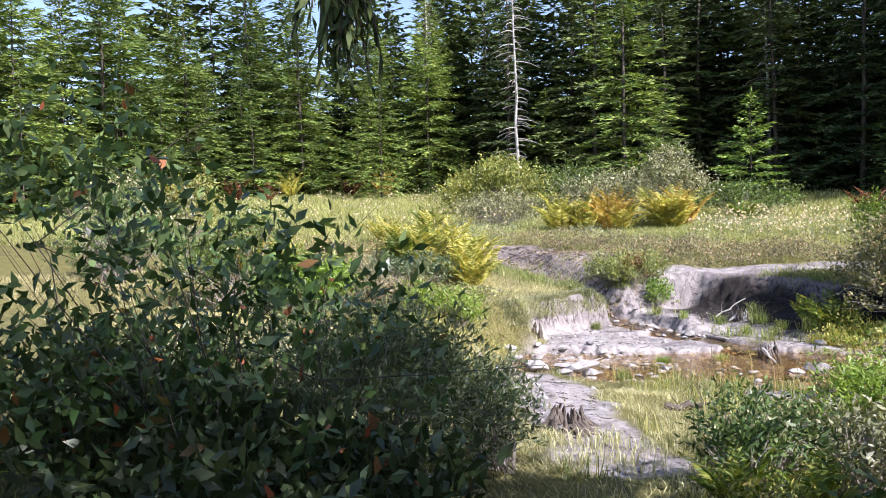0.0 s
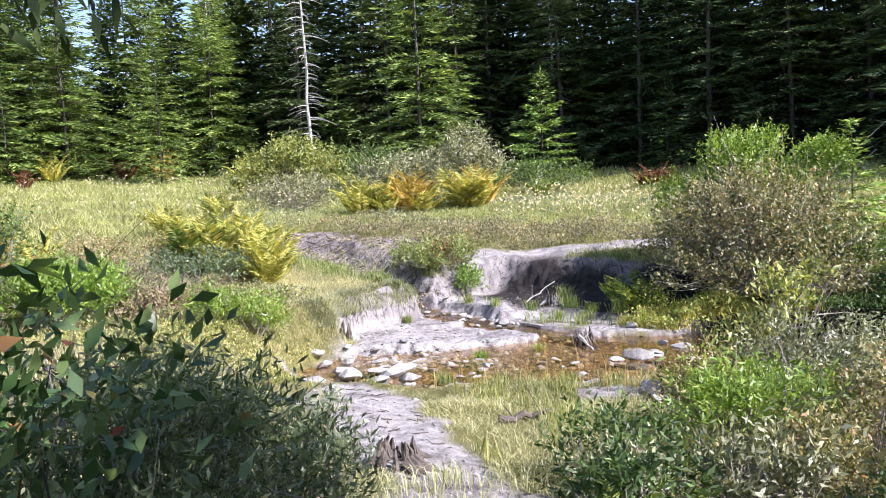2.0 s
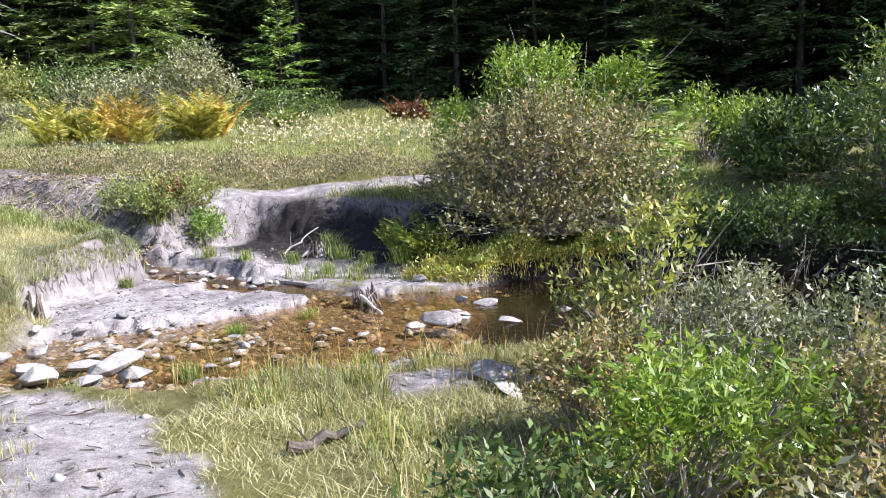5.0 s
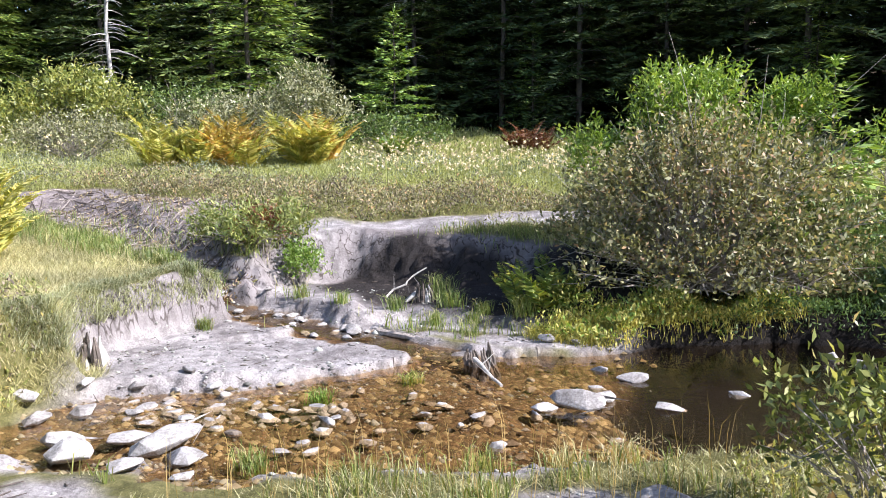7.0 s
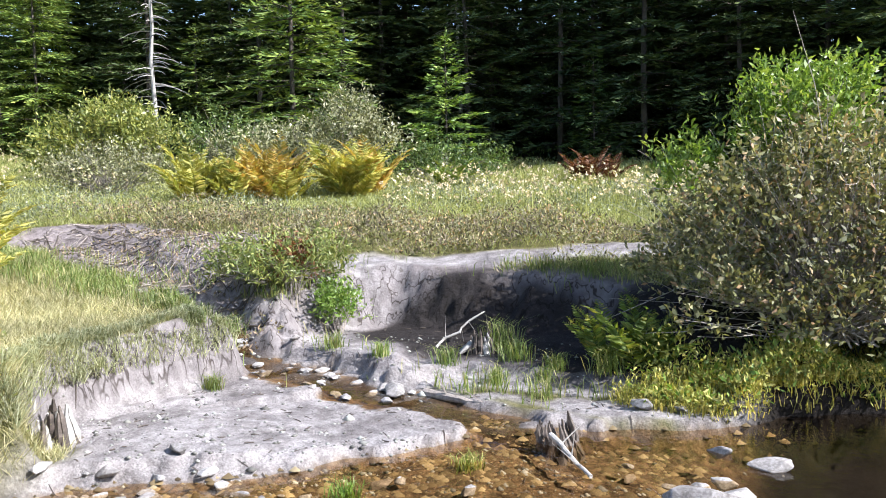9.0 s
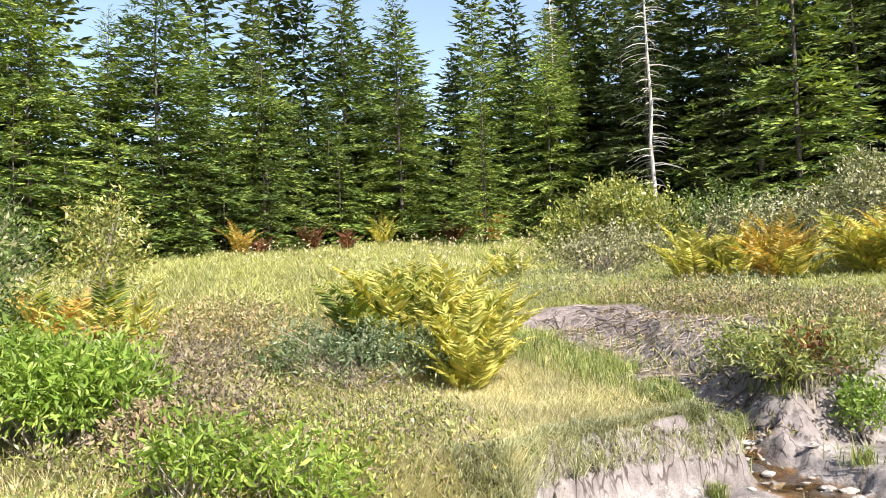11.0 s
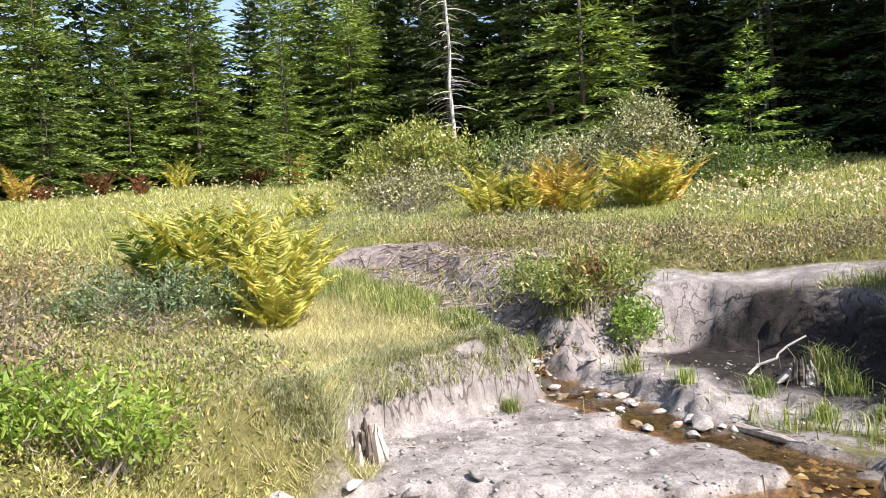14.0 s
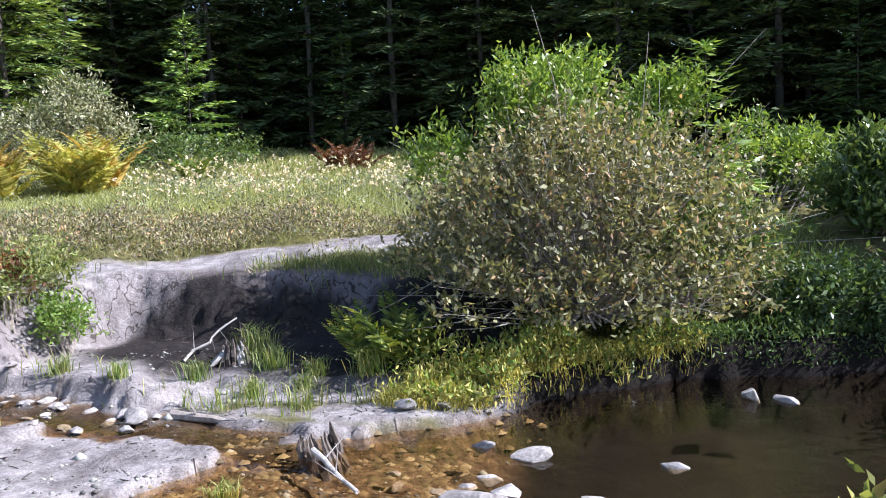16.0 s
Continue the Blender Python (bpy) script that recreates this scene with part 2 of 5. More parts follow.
HEATH = leaf_mat("brown_heath", [(0, (0.13, 0.1, 0.08)), (0.45, (0.3, 0.23, 0.18)), (0.75, (0.27, 0.28, 0.12)), (1, (0.45, 0.34, 0.28))], 0.2, 0.7, 1.5)
COTTON = leaf_mat("cotton_grass_heads", [(0, (0.5, 0.45, 0.36)), (1, (0.85, 0.8, 0.7))], 0.3, 0.9)
SEDGE = leaf_mat("dry_sedge", [(0, (0.25, 0.19, 0.07)), (1, (0.5, 0.4, 0.2))], 0.3, 0.7)


# ---- mesh makers ----
def noise2(x, y, scale, seed=0):
    """Smooth value noise, -1 to 1, over arrays of places."""
    x, y = np.asarray(x, float) * scale + 31.7 * seed, np.asarray(y, float) * scale - 17.3 * seed
    xi, yi = np.floor(x), np.floor(y)
    fx, fy = x - xi, y - yi
    fx, fy = fx * fx * (3 - 2 * fx), fy * fy * (3 - 2 * fy)

    def h(a, b):
        v = np.sin(a * 127.1 + b * 311.7 + seed * 74.7) * 43758.5453
        return (v - np.floor(v)) * 2 - 1

    return (h(xi, yi) * (1 - fx) + h(xi + 1, yi) * fx) * (1 - fy) + (h(xi, yi + 1) * (1 - fx) + h(xi + 1, yi + 1) * fx) * fy


def step(a, b, v):
    t = np.clip((v - a) / (b - a), 0, 1)
    return t * t * (3 - 2 * t)


def seg_dist(x, y, ax, ay, bx, by):
    dx, dy = bx - ax, by - ay
    t = np.clip(((x - ax) * dx + (y - ay) * dy) / (dx * dx + dy * dy), 0, 1)
    return np.hypot(x - ax - t * dx, y - ay - t * dy), t


def mesh_of(name, verts, faces, material, smooth=False):
    me = bpy.data.meshes.new(name)
    verts = np.asarray(verts, float)
    if isinstance(faces, np.ndarray):
        k = faces.shape[1]
        me.vertices.add(len(verts))
        me.vertices.foreach_set("co", verts.ravel())
        me.loops.add(faces.size)
        me.loops.foreach_set("vertex_index", faces.ravel().astype(np.int32))
        me.polygons.add(len(faces))
        me.polygons.foreach_set("loop_start", np.arange(0, faces.size, k, dtype=np.int32))
        me.update(calc_edges=True)
    else:
        me.from_pydata([tuple(v) for v in verts], [], faces)
    if smooth:
        me.polygons.foreach_set("use_smooth", [True] * len(me.polygons))
    me.materials.append(material)
    me.update()
    return me


def part(name, me, parent=None, label="", m=None):
    ob = new(name, me)
    if parent is not None:
        ob.parent = parent
    if m is not None:
        ob.matrix_basis = m
    return tagged(ob, label)


def thing(name, label, category, group="", at=(0, 0, 0), turn=0.0, size=1.0):
    ob = tagged(new(name), label, category, group)
    ob.empty_display_size = 0.1
    ob.matrix_basis = Matrix.LocRotScale(at, Euler((0, 0, turn)), (size, size, size))
    return ob


def tubes(lines, sides=5):
    """Tapered tubes along lines of (points, radii)."""
    verts, faces = [], []
    for pts, radii in lines:
        pts = np.asarray(pts, float)
        n0 = len(verts)
        for i, (p, r) in enumerate(zip(pts, radii)):
            d = pts[min(i + 1, len(pts) - 1)] - pts[max(i - 1, 0)]
            d = d / (np.linalg.norm(d) + 1e-9)
            a = np.cross(d, (0.3, 0.9, 0.2) if abs(d[1]) < 0.85 else (1, 0, 0))
            a /= np.linalg.norm(a) + 1e-9
            b = np.cross(d, a)
            for k in range(sides):
                t = 2 * math.pi * k / sides
                verts.append(p + r * (a * math.cos(t) + b * math.sin(t)))
        for i in range(len(pts) - 1):
            for k in range(sides):
                k2 = (k + 1) % sides
                faces.append((n0 + i * sides + k, n0 + i * sides + k2, n0 + (i + 1) * sides + k2, n0 + (i + 1) * sides + k))
        faces.append(tuple(n0 + (len(pts) - 1) * sides + k for k in range(sides)))
        faces.append(tuple(n0 + k for k in reversed(range(sides))))
    return verts, faces


def leaf_cards(P, D, length, width, rng, fold=0.25):
    """Pointed leaves: base at P, growing along D, each a folded lozenge."""
    n = len(P)
    D = D / (np.linalg.norm(D, axis=1, keepdims=True) + 1e-9)
    R = rng.normal(size=(n, 3))
    S = np.cross(D, R)
    S /= np.linalg.norm(S, axis=1, keepdims=True) + 1e-9
    N = np.cross(S, D)
    L = np.broadcast_to(np.asarray(length, float), (n,))[:, None]
    W = np.broadcast_to(np.asarray(width, float), (n,))[:, None]
    V = np.empty((n, 4, 3))
    V[:, 0] = P
    V[:, 1] = P + D * L * 0.45 + S * W * 0.5 + N * W * fold
    V[:, 2] = P + D * L
    V[:, 3] = P + D * L * 0.45 - S * W * 0.5 + N * W * fold
    return V.reshape(-1, 3), np.arange(4 * n).reshape(n, 4)


def blades(P, height, width, lean, rng, bent=True):
    """Grass blades: narrow strips that thin out to a point, bent in the middle."""
    n = len(P)
    a = rng.uniform(0, 2 * math.pi, n)
    side = np.stack([np.cos(a), np.sin(a), np.zeros(n)], 1)
    b = rng.uniform(0, 2 * math.pi, n)
    tilt = np.stack([np.cos(b), np.sin(b), np.zeros(n)], 1) * (lean * rng.uniform(0.15, 1.0, n))[:, None]
    H = np.broadcast_to(np.asarray(height, float), (n,))[:, None]
    W = np.broadcast_to(np.asarray(width, float), (n,))[:, None]
    up = np.array([0, 0, 1.0])
    mid, tip = P + up * H * 0.6 + tilt * H * 0.32, P + up * H * (1 - 0.35 * lean) + tilt * H
    if not bent:
        V = np.stack([P - side * W / 2, P + side * W / 2, tip + side * W * 0.12, tip - side * W * 0.12], 1)
        return V.reshape(-1, 3), np.arange(4 * n).reshape(n, 4)
    V = np.stack([P - side * W / 2, P + side * W / 2, mid + side * W * 0.4, mid - side * W * 0.4, tip + side * W * 0.08, tip - side * W * 0.08], 1)
    F = np.arange(n)[:, None, None] * 6 + np.array([[0, 1, 2, 3], [3, 2, 4, 5]])[None]
    return V.reshape(-1, 3), F.reshape(-1, 4)


# ---- the lie of the land ----
# washes and hollows: start, end, half widths, floor heights, width of the bank's slope
WASHES = [
    ((-1.25, 1.0), (-0.9, 1.35), 0.2, 0.5, 0.03, -0.02, 0.3),
    ((-0.9, 1.4), (1.2, 2.35), 0.55, 1.0, -0.03, -0.05, 0.45),
    ((1.2, 2.35), (3.3, 3.4), 1.0, 1.0, -0.05, -0.3, 0.4),
    ((3.3, 3.4), (8.0, 3.0), 1.05, 1.6, -0.35, -0.4, 0.5),
    ((0.9, 3.4), (-0.35, 3.92), 0.16, 0.13, 0.0, 0.06, 0.25),
    ((-0.35, 3.92), (-1.6, 4.28), 0.13, 0.15, 0.06, 0.14, 0.3),
    ((-1.6, 4.28), (-3.2, 5.0), 0.16, 0.14, 0.14, 0.6, 0.45),
    ((-3.2, 5.0), (-5.6, 6.1), 0.3, 0.3, 0.6, 0.95, 0.6),
    ((-1.0, 5.05), (0.75, 4.95), 0.55, 0.5, 0.27, 0.27, 0.45),
    ((-0.95, 2.55), (-0.35, 3.2), 0.86, 0.74, 0.12, 0.06, 0.17),
    ((-1.1, 2.9), (-1.1, 3.6), 0.74, 0.62, 0.15, 0.12, 0.2),
    ((0.3, 4.0), (1.7, 3.95), 0.28, 0.25, 0.09, 0.06, 0.4),
    ((0.2, 4.4), (1.4, 4.3), 0.35, 0.35, 0.2, 0.18, 0.5),
    ((1.4, 4.3), (3.1, 4.6), 0.3, 0.3, 0.18, 0.2, 0.6),
    ((3.1, 4.6), (6.5, 5.0), 0.3, 0.3, 0.2, 0.25, 0.8),
]
# bare sand: start, end, half width
SANDS = [((-1.0, 2.5), (-0.3, 3.1), 0.72), ((-0.9, 3.5), (0.2, 3.2), 0.4), ((-1.5, 4.2), (0.6, 4.7), 0.55), ((-1.5, 5.95), (1.4, 7.0), 0.3), ((-0.5, 0.3), (2.1, -2.3), 0.36),
         ((-2.15, 0.2), (-1.95, 0.35), 0.14), ((0.4, 4.0), (2.2, 3.95), 0.2), ((1.9, 0.6), (2.6, 0.9), 0.25)]


def upland(x, y):
    r = np.hypot(x - 1.7, y + 1.0)
    th = np.degrees(np.arctan2(-(x - 1.7), y + 1.0))
    # Unseen rises added behind the wood to block sky between the trunks.
    slope = 3.2 * step(33, 46, r) * step(24, 36, th) * step(115, 95, th)
    slope = slope + 5.5 * step(27, 42, r) * step(36, 24, th) * step(-100, -75, th)
    return 0.62 + 0.105 * np.clip(r - 5.2, 0, 60) * step(4.5, 8.0, r) + slope


def near_bank(x, y):
    return np.clip(0.1 - 0.05 * y, 0.05, 0.34)


def ground_z(x, y):
    x, y = np.asarray(x, float), np.asarray(y, float)
    far = step(-0.5, 0.6, y - (0.75 + 0.28 * (x + 2)))
    far = np.maximum(far, step(-0.9, -1.9, x + 0.25 * y))
    right = step(4.5, 8.0, x)
    z = near_bank(x, y) * (1 - far) + upland(x, y) * far
    z = z * (1 - 0.3 * right) + 0.5 * 0.3 * right
    z = z + 0.05 * noise2(x, y, 0.9, 1) + 0.025 * noise2(x, y, 2.6, 2) + 0.012 * noise2(x, y, 7, 3)
    for a, b, ra, rb, za, zb, edge in WASHES:
        d, t = seg_dist(x, y, *a, *b)
        d = d + 0.13 * noise2(x, y, 1.7, 4) + 0.05 * noise2(x, y, 5, 5) + 0.025 * noise2(x, y, 13, 32)
        w = 1 - step(0, edge, d - (ra + (rb - ra) * t))
        floor_z = za + (zb - za) * t + 0.018 * noise2(x, y, 3.5, 6) + 0.008 * noise2(x, y, 11, 7)
        gully = 4 * w * (1 - w) * (0.05 * np.abs(noise2(x, y, 5.5, 41)) + 0.035 * noise2(x, y, 11, 42))
        z = np.where(floor_z < z, z * (1 - w) + floor_z * w - gully, z)
    return z


def water_level(x, y):
    level = np.zeros_like(x)
    for a, b, ra, rb, za, zb, edge in WASHES[4:7]:
        d, t = seg_dist(x, y, *a, *b)
        level = np.where(d < 0.3, np.maximum(level, za + (zb - za) * t + 0.012), level)
    return level


def sand_mask(x, y):
    m = np.zeros_like(np.asarray(x, float))
    for a, b, r in SANDS:
        d, t = seg_dist(x, y, *a, *b)
        d = d + 0.16 * noise2(x, y, 2.2, 8) + 0.07 * noise2(x, y, 6, 9)
        m = np.maximum(m, 1 - step(-0.08, 0.08, d - r))
    for a, b, ra, rb, za, zb, edge in WASHES[:2] + WASHES[4:7] + WASHES[8:11]:
        d, t = seg_dist(x, y, *a, *b)
        d = d + 0.1 * noise2(x, y, 2.2, 8)
        m = np.maximum(m, 1 - step(0.0, 0.12, d - (ra + (rb - ra) * t) - edge * 0.6))
    return m * (1 - grassy_side(x, y))


def grassy_side(x, y):
    """The flank of the high bank that is grown over down to the stones."""
    return step(-1.3, -1.55, x + 0.12 * noise2(x, y, 2.0, 30)) * step(2.35, 2.0, y + 0.12 * noise2(x, y, 2.0, 31))


def peat_shade_mask(x, y):
    d, t = seg_dist(x, y, -5.6, 6.6, -3.1, 6.1)
    d2, t2 = seg_dist(x, y, -3.2, 5.2, -1.9, 4.6)
    # Bank hollow: peat tone over the sand, darkened to stand for shade.
    d3, t3 = seg_dist(x, y, -0.75, 5.45, 1.2, 5.3)
    hollow = 1 - step(0.4, 0.8, d3 + 0.2 * noise2(x, y, 2.0, 17))
    return np.maximum(hollow, np.maximum(1 - step(0.6, 0.95, d + 0.25 * noise2(x, y, 1.8, 10)), 1 - step(0.2, 0.4, d2 + 0.15 * noise2(x, y, 2.5, 11))))


def mud_shade_mask(x, y):
    """Dark muddy peat on the bed and sides of the pool and brook, and shade painted into the bank hollow."""
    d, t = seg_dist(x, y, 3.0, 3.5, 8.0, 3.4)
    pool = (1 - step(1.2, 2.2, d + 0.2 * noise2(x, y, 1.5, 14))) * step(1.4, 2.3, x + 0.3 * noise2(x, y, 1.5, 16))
    # Painted shade along the hollow below the bank's brink.
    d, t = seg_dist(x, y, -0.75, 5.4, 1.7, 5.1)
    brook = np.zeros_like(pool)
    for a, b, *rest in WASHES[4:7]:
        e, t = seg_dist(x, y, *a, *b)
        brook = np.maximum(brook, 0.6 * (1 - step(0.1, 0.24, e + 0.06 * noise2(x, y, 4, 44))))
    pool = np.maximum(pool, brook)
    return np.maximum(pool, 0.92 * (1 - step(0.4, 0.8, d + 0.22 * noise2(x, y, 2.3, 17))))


def forest_edge(theta):
    """Distance from the bend of the brook to the wood's edge, by bearing (degrees left of north)."""
    return np.interp(theta, [-120, -60, -42, -30, -15, 0, 18, 30, 42, 56, 70, 84, 110, 150], [24, 22, 20, 19.5, 20, 21.8, 24, 25.5, 30, 31, 26, 20.5, 17, 15])


def bearing(x, y):
    return np.degrees(np.arctan2(-(x - 1.7), y + 1.0)), np.hypot(x - 1.7, y + 1.0)


def litter_mask(x, y):
    th, r = bearing(x, y)
    return step(-1.5, 1.0, r - forest_edge(th))


def build_ground():
    def axis(lo, hi, fine, close):
        a, b = close
        mid = np.concatenate([np.arange(lo, a, fine), np.arange(a, b, 0.032), np.arange(b, hi, fine)])
        out = [hi]
        s = fine
        while out[-1] < 900:
            s *= 1.16
            out.append(out[-1] + s)
        low = [lo]
        s = fine
        while low[-1] > -900:
            s *= 1.16
            low.append(low[-1] - s)
        return np.concatenate([np.array(low[::-1])[:-1], mid, np.array(out)])

    xs, ys = axis(-6.5, 6.5, 0.075, (-2.6, 1.7)), axis(-5.5, 9.0, 0.075, (1.2, 6.0))
    X, Y = np.meshgrid(xs, ys)
    Z = ground_z(X, Y)
    nx, ny = len(xs), len(ys)
    idx = np.arange(nx * ny).reshape(ny, nx)
    F = np.stack([idx[:-1, :-1], idx[:-1, 1:], idx[1:, 1:], idx[1:, :-1]], -1).reshape(-1, 4)
    me = mesh_of("ground", np.stack([X, Y, Z], -1).reshape(-1, 3), F, GROUND, True)
    gy, gx = np.gradient(Z, ys, xs)
    soil = 0.9 * step(0.55, 1.1, np.hypot(gx, gy)) * (np.hypot(X + 0.5, Y - 3.5) < 4.5) * (1 - grassy_side(X, Y))
    bed = step(0.015, -0.02, Z - water_level(X, Y)) * (np.hypot(X - 1, Y - 3) < 9)
    for name, v in (("sand", sand_mask(X, Y)), ("peat", peat_shade_mask(X, Y)), ("soil", soil * (1 - step(5.9, 6.3, Y)) * step(0.16, 0.26, Z)), ("litter", litter_mask(X, Y)), ("bed", bed), ("mud_shade", mud_shade_mask(X, Y))):
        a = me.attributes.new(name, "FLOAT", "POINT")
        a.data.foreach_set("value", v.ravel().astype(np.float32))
    tagged(new("ground", me), "turf, pale sand and peat along a small brook", "ground", kind="structure")
    wx, wy = np.arange(-5.8, 9.2, 0.06), np.arange(0.2, 6.6, 0.06)
    X, Y = np.meshgrid(wx, wy)
    Zg, Zw = ground_z(X, Y), water_level(X, Y)
    near = np.zeros_like(X, bool)
    for a, b, ra, rb, za, zb, edge in WASHES[:7]:
        d, t = seg_dist(X, Y, *a, *b)
        near |= d < ra + (rb - ra) * t + edge + 0.1
    wet = (Zg < Zw + 0.03) & near
    idx = np.arange(X.size).reshape(X.shape)
    cell = wet[:-1, :-1] | wet[1:, :-1] | wet[:-1, 1:] | wet[1:, 1:]
    F = np.stack([idx[:-1, :-1], idx[:-1, 1:], idx[1:, 1:], idx[1:, :-1]], -1)[cell]
    used, inv = np.unique(F, return_inverse=True)
    V = np.stack([X, Y, Zw], -1).reshape(-1, 3)[used]
    me = mesh_of("water", V, inv.reshape(-1, 4), WATER, True)
    ob = tagged(new("water", me), "clear shallow tea-brown water of a brook", "water", kind="structure")
    ob.visible_shadow = False


build_ground()


def gz(x, y):
    return float(ground_z(np.array([x]), np.array([y]))[0])


# ---- conifers ----
def spruce_meshes(h, spread, seed, bare=0.06, dense=1.0, twig=0.26, needle=None, taper=0.9, rise0=0.12, whorl=0.4, slim=0.3):
    """Trunk and crown of one spruce: tiers of boughs, each a flat fan of branchlets set with needle sprays."""
    rng = np.random.default_rng(seed)
    n = 9
    zs = np.linspace(-0.25, h, n)
    wob = rng.normal(size=(n, 2)) * 0.0035 * h
    line = np.stack([wob[:, 0] * np.linspace(0, 1, n), wob[:, 1] * np.linspace(0, 1, n), zs], 1)
    r0 = 0.008 * h + 0.006
    trunk = [(line, r0 * (1 - np.linspace(0, 0.96, n)))]
    boughs, P, D, N, L = [], [], [], [], []
    up = np.array([0, 0, 1.0])
    z = h * bare + 0.1
    while z < h * 0.965:
        f = z / h
        reach = spread * (1 - f) ** taper * (0.72 + 0.28 * min(1, f * 5)) + 0.02 * h * 0.3
        count = int(rng.integers(5, 8))
        a0 = rng.uniform(0, 6.28)
        for k in range(count):
            if rng.random() < 0.08:
                continue
            a = a0 + 6.283 * k / count + rng.normal() * 0.22
            ln = reach * rng.uniform(0.6, 1.15)
            rise = rise0 + 0.75 * f * f + rng.normal() * 0.07
            sag = 0.62 * (1 - f) ** 0.7
            z0 = z + rng.normal() * 0.12 * whorl
            out = np.array([math.cos(a), math.sin(a), 0])
            side = np.array([-math.sin(a), math.cos(a), 0])
            curve = lambda t: out * (t * ln)[:, None] + up * (z0 + (rise * t - sag * t * t + 0.3 * sag * t ** 3) * ln)[:, None]
            m = max(4, int(2.1 * dense * ln / (twig * 0.62)))
            t = (np.arange(m) + rng.random(m)) / m * 0.95 + 0.05
            wing = (0.5 * ln * (1.05 - t) * np.minimum(1, t * 3.2) + 0.25 * twig) * rng.uniform(0.6, 1.2, m)
            sgn = np.where(np.arange(m) % 2 == 0, 1.0, -1.0)
            B = curve(t)
            aim = out[None] * 0.75 + side[None] * (sgn * rng.uniform(0.55, 1.0, m))[:, None] + up[None] * rng.uniform(-0.3, 0.02, m)[:, None]
            aim /= np.linalg.norm(aim, axis=1, keepdims=True)
            steps = np.maximum(1, np.round(wing / (twig * 0.62)).astype(int))
            which = np.repeat(np.arange(m), steps)
            u = (np.arange(len(which)) - np.repeat(np.cumsum(steps) - steps, steps)) / steps[which]
            base = B[which] + aim[which] * (u * wing[which])[:, None]
            base[:, 2] -= 0.12 * u * wing[which]
            d = aim[which] + out[None] * 0.25 + rng.normal(size=(len(which), 3)) * np.array([0.28, 0.28, 0.2])
            P.append(base), D.append(d)
            N.append(np.tile(up + 0.25 * out, (len(which), 1)) + rng.normal(size=(len(which), 3)) * 0.55)
            L.append(twig * rng.uniform(0.7, 1.35, len(which)) * (0.6 + 0.4 * min(1, ln / 0.8)))
            P.append(curve(np.array([0.93]))), D.append((out + up * 0.15)[None]), N.append(up[None]), L.append(np.array([twig * 1.1]))
            if ln > 0.3 and (twig < 0.22 or ln > 1.0) and twig < 0.4:
                boughs.append((curve(np.linspace(0, 0.95, 3)), (0.003 + 0.009 * ln) * np.array([1, 0.6, 0.2])))
        z += whorl * rng.uniform(0.75, 1.25) * (1.0 - 0.35 * f)
    k = 12
    top = np.stack([np.full(k, line[-1, 0]), np.full(k, line[-1, 1]), np.linspace(h * 0.95, h * 1.0, k)], 1)
    ang = rng.uniform(0, 6.28, k)
    P.append(top), D.append(np.stack([np.cos(ang), np.sin(ang), np.full(k, 1.3)], 1)), N.append(rng.normal(size=(k, 3))), L.append(np.linspace(0.75, 0.35, k) * twig)
    P, D, N, L = (np.concatenate(v) for v in (P, D, N, L))
    D /= np.linalg.norm(D, axis=1, keepdims=True)
    S = np.cross(D, N)
    S /= np.linalg.norm(S, axis=1, keepdims=True) + 1e-9
    W = (L * rng.uniform(0.75, 1.25, len(L)) * slim)[:, None] * 0.5
    L = L[:, None]
    V = np.stack([P - D * L * 0.15, P + D * L * 0.35 + S * W, P + D * L + np.array([0, 0, 0.05]) * L, P + D * L * 0.35 - S * W], 1)
    tv, tf = tubes(trunk, 6)
    bv, bf = tubes(boughs, 3)
    tf = tf + [tuple(i + len(tv) for i in f) for f in bf]
    return mesh_of("trunk", tv + bv, tf, BARK, True), mesh_of("crown", V.reshape(-1, 3), np.arange(4 * len(P)).reshape(-1, 4), needle or NEEDLE)


def spruce(name, label, meshes, at, turn=0.0, size=1.0, group=""):
    t = thing(name, label, "tree", group, at, turn, size)
    part("trunk", meshes[0], t)
    part("crown", meshes[1], t)
    return t


rng = np.random.default_rng(11)
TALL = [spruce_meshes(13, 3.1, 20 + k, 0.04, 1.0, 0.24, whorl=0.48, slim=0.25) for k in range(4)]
MIDDLE = [spruce_meshes(9, 2.9 + 0.2 * (k % 3), 40 + k, 0.01, 1.1, 0.2, NEEDLE_LIT, 0.85, whorl=0.38, slim=0.25) for k in range(5)]
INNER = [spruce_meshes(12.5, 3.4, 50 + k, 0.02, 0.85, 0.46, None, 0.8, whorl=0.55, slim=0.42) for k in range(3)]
SMALL = [spruce_meshes(4, 1.6, 60 + k, 0.01, 0.8, 0.2, NEEDLE_LIT, whorl=0.28) for k in range(2)]
variants = {}


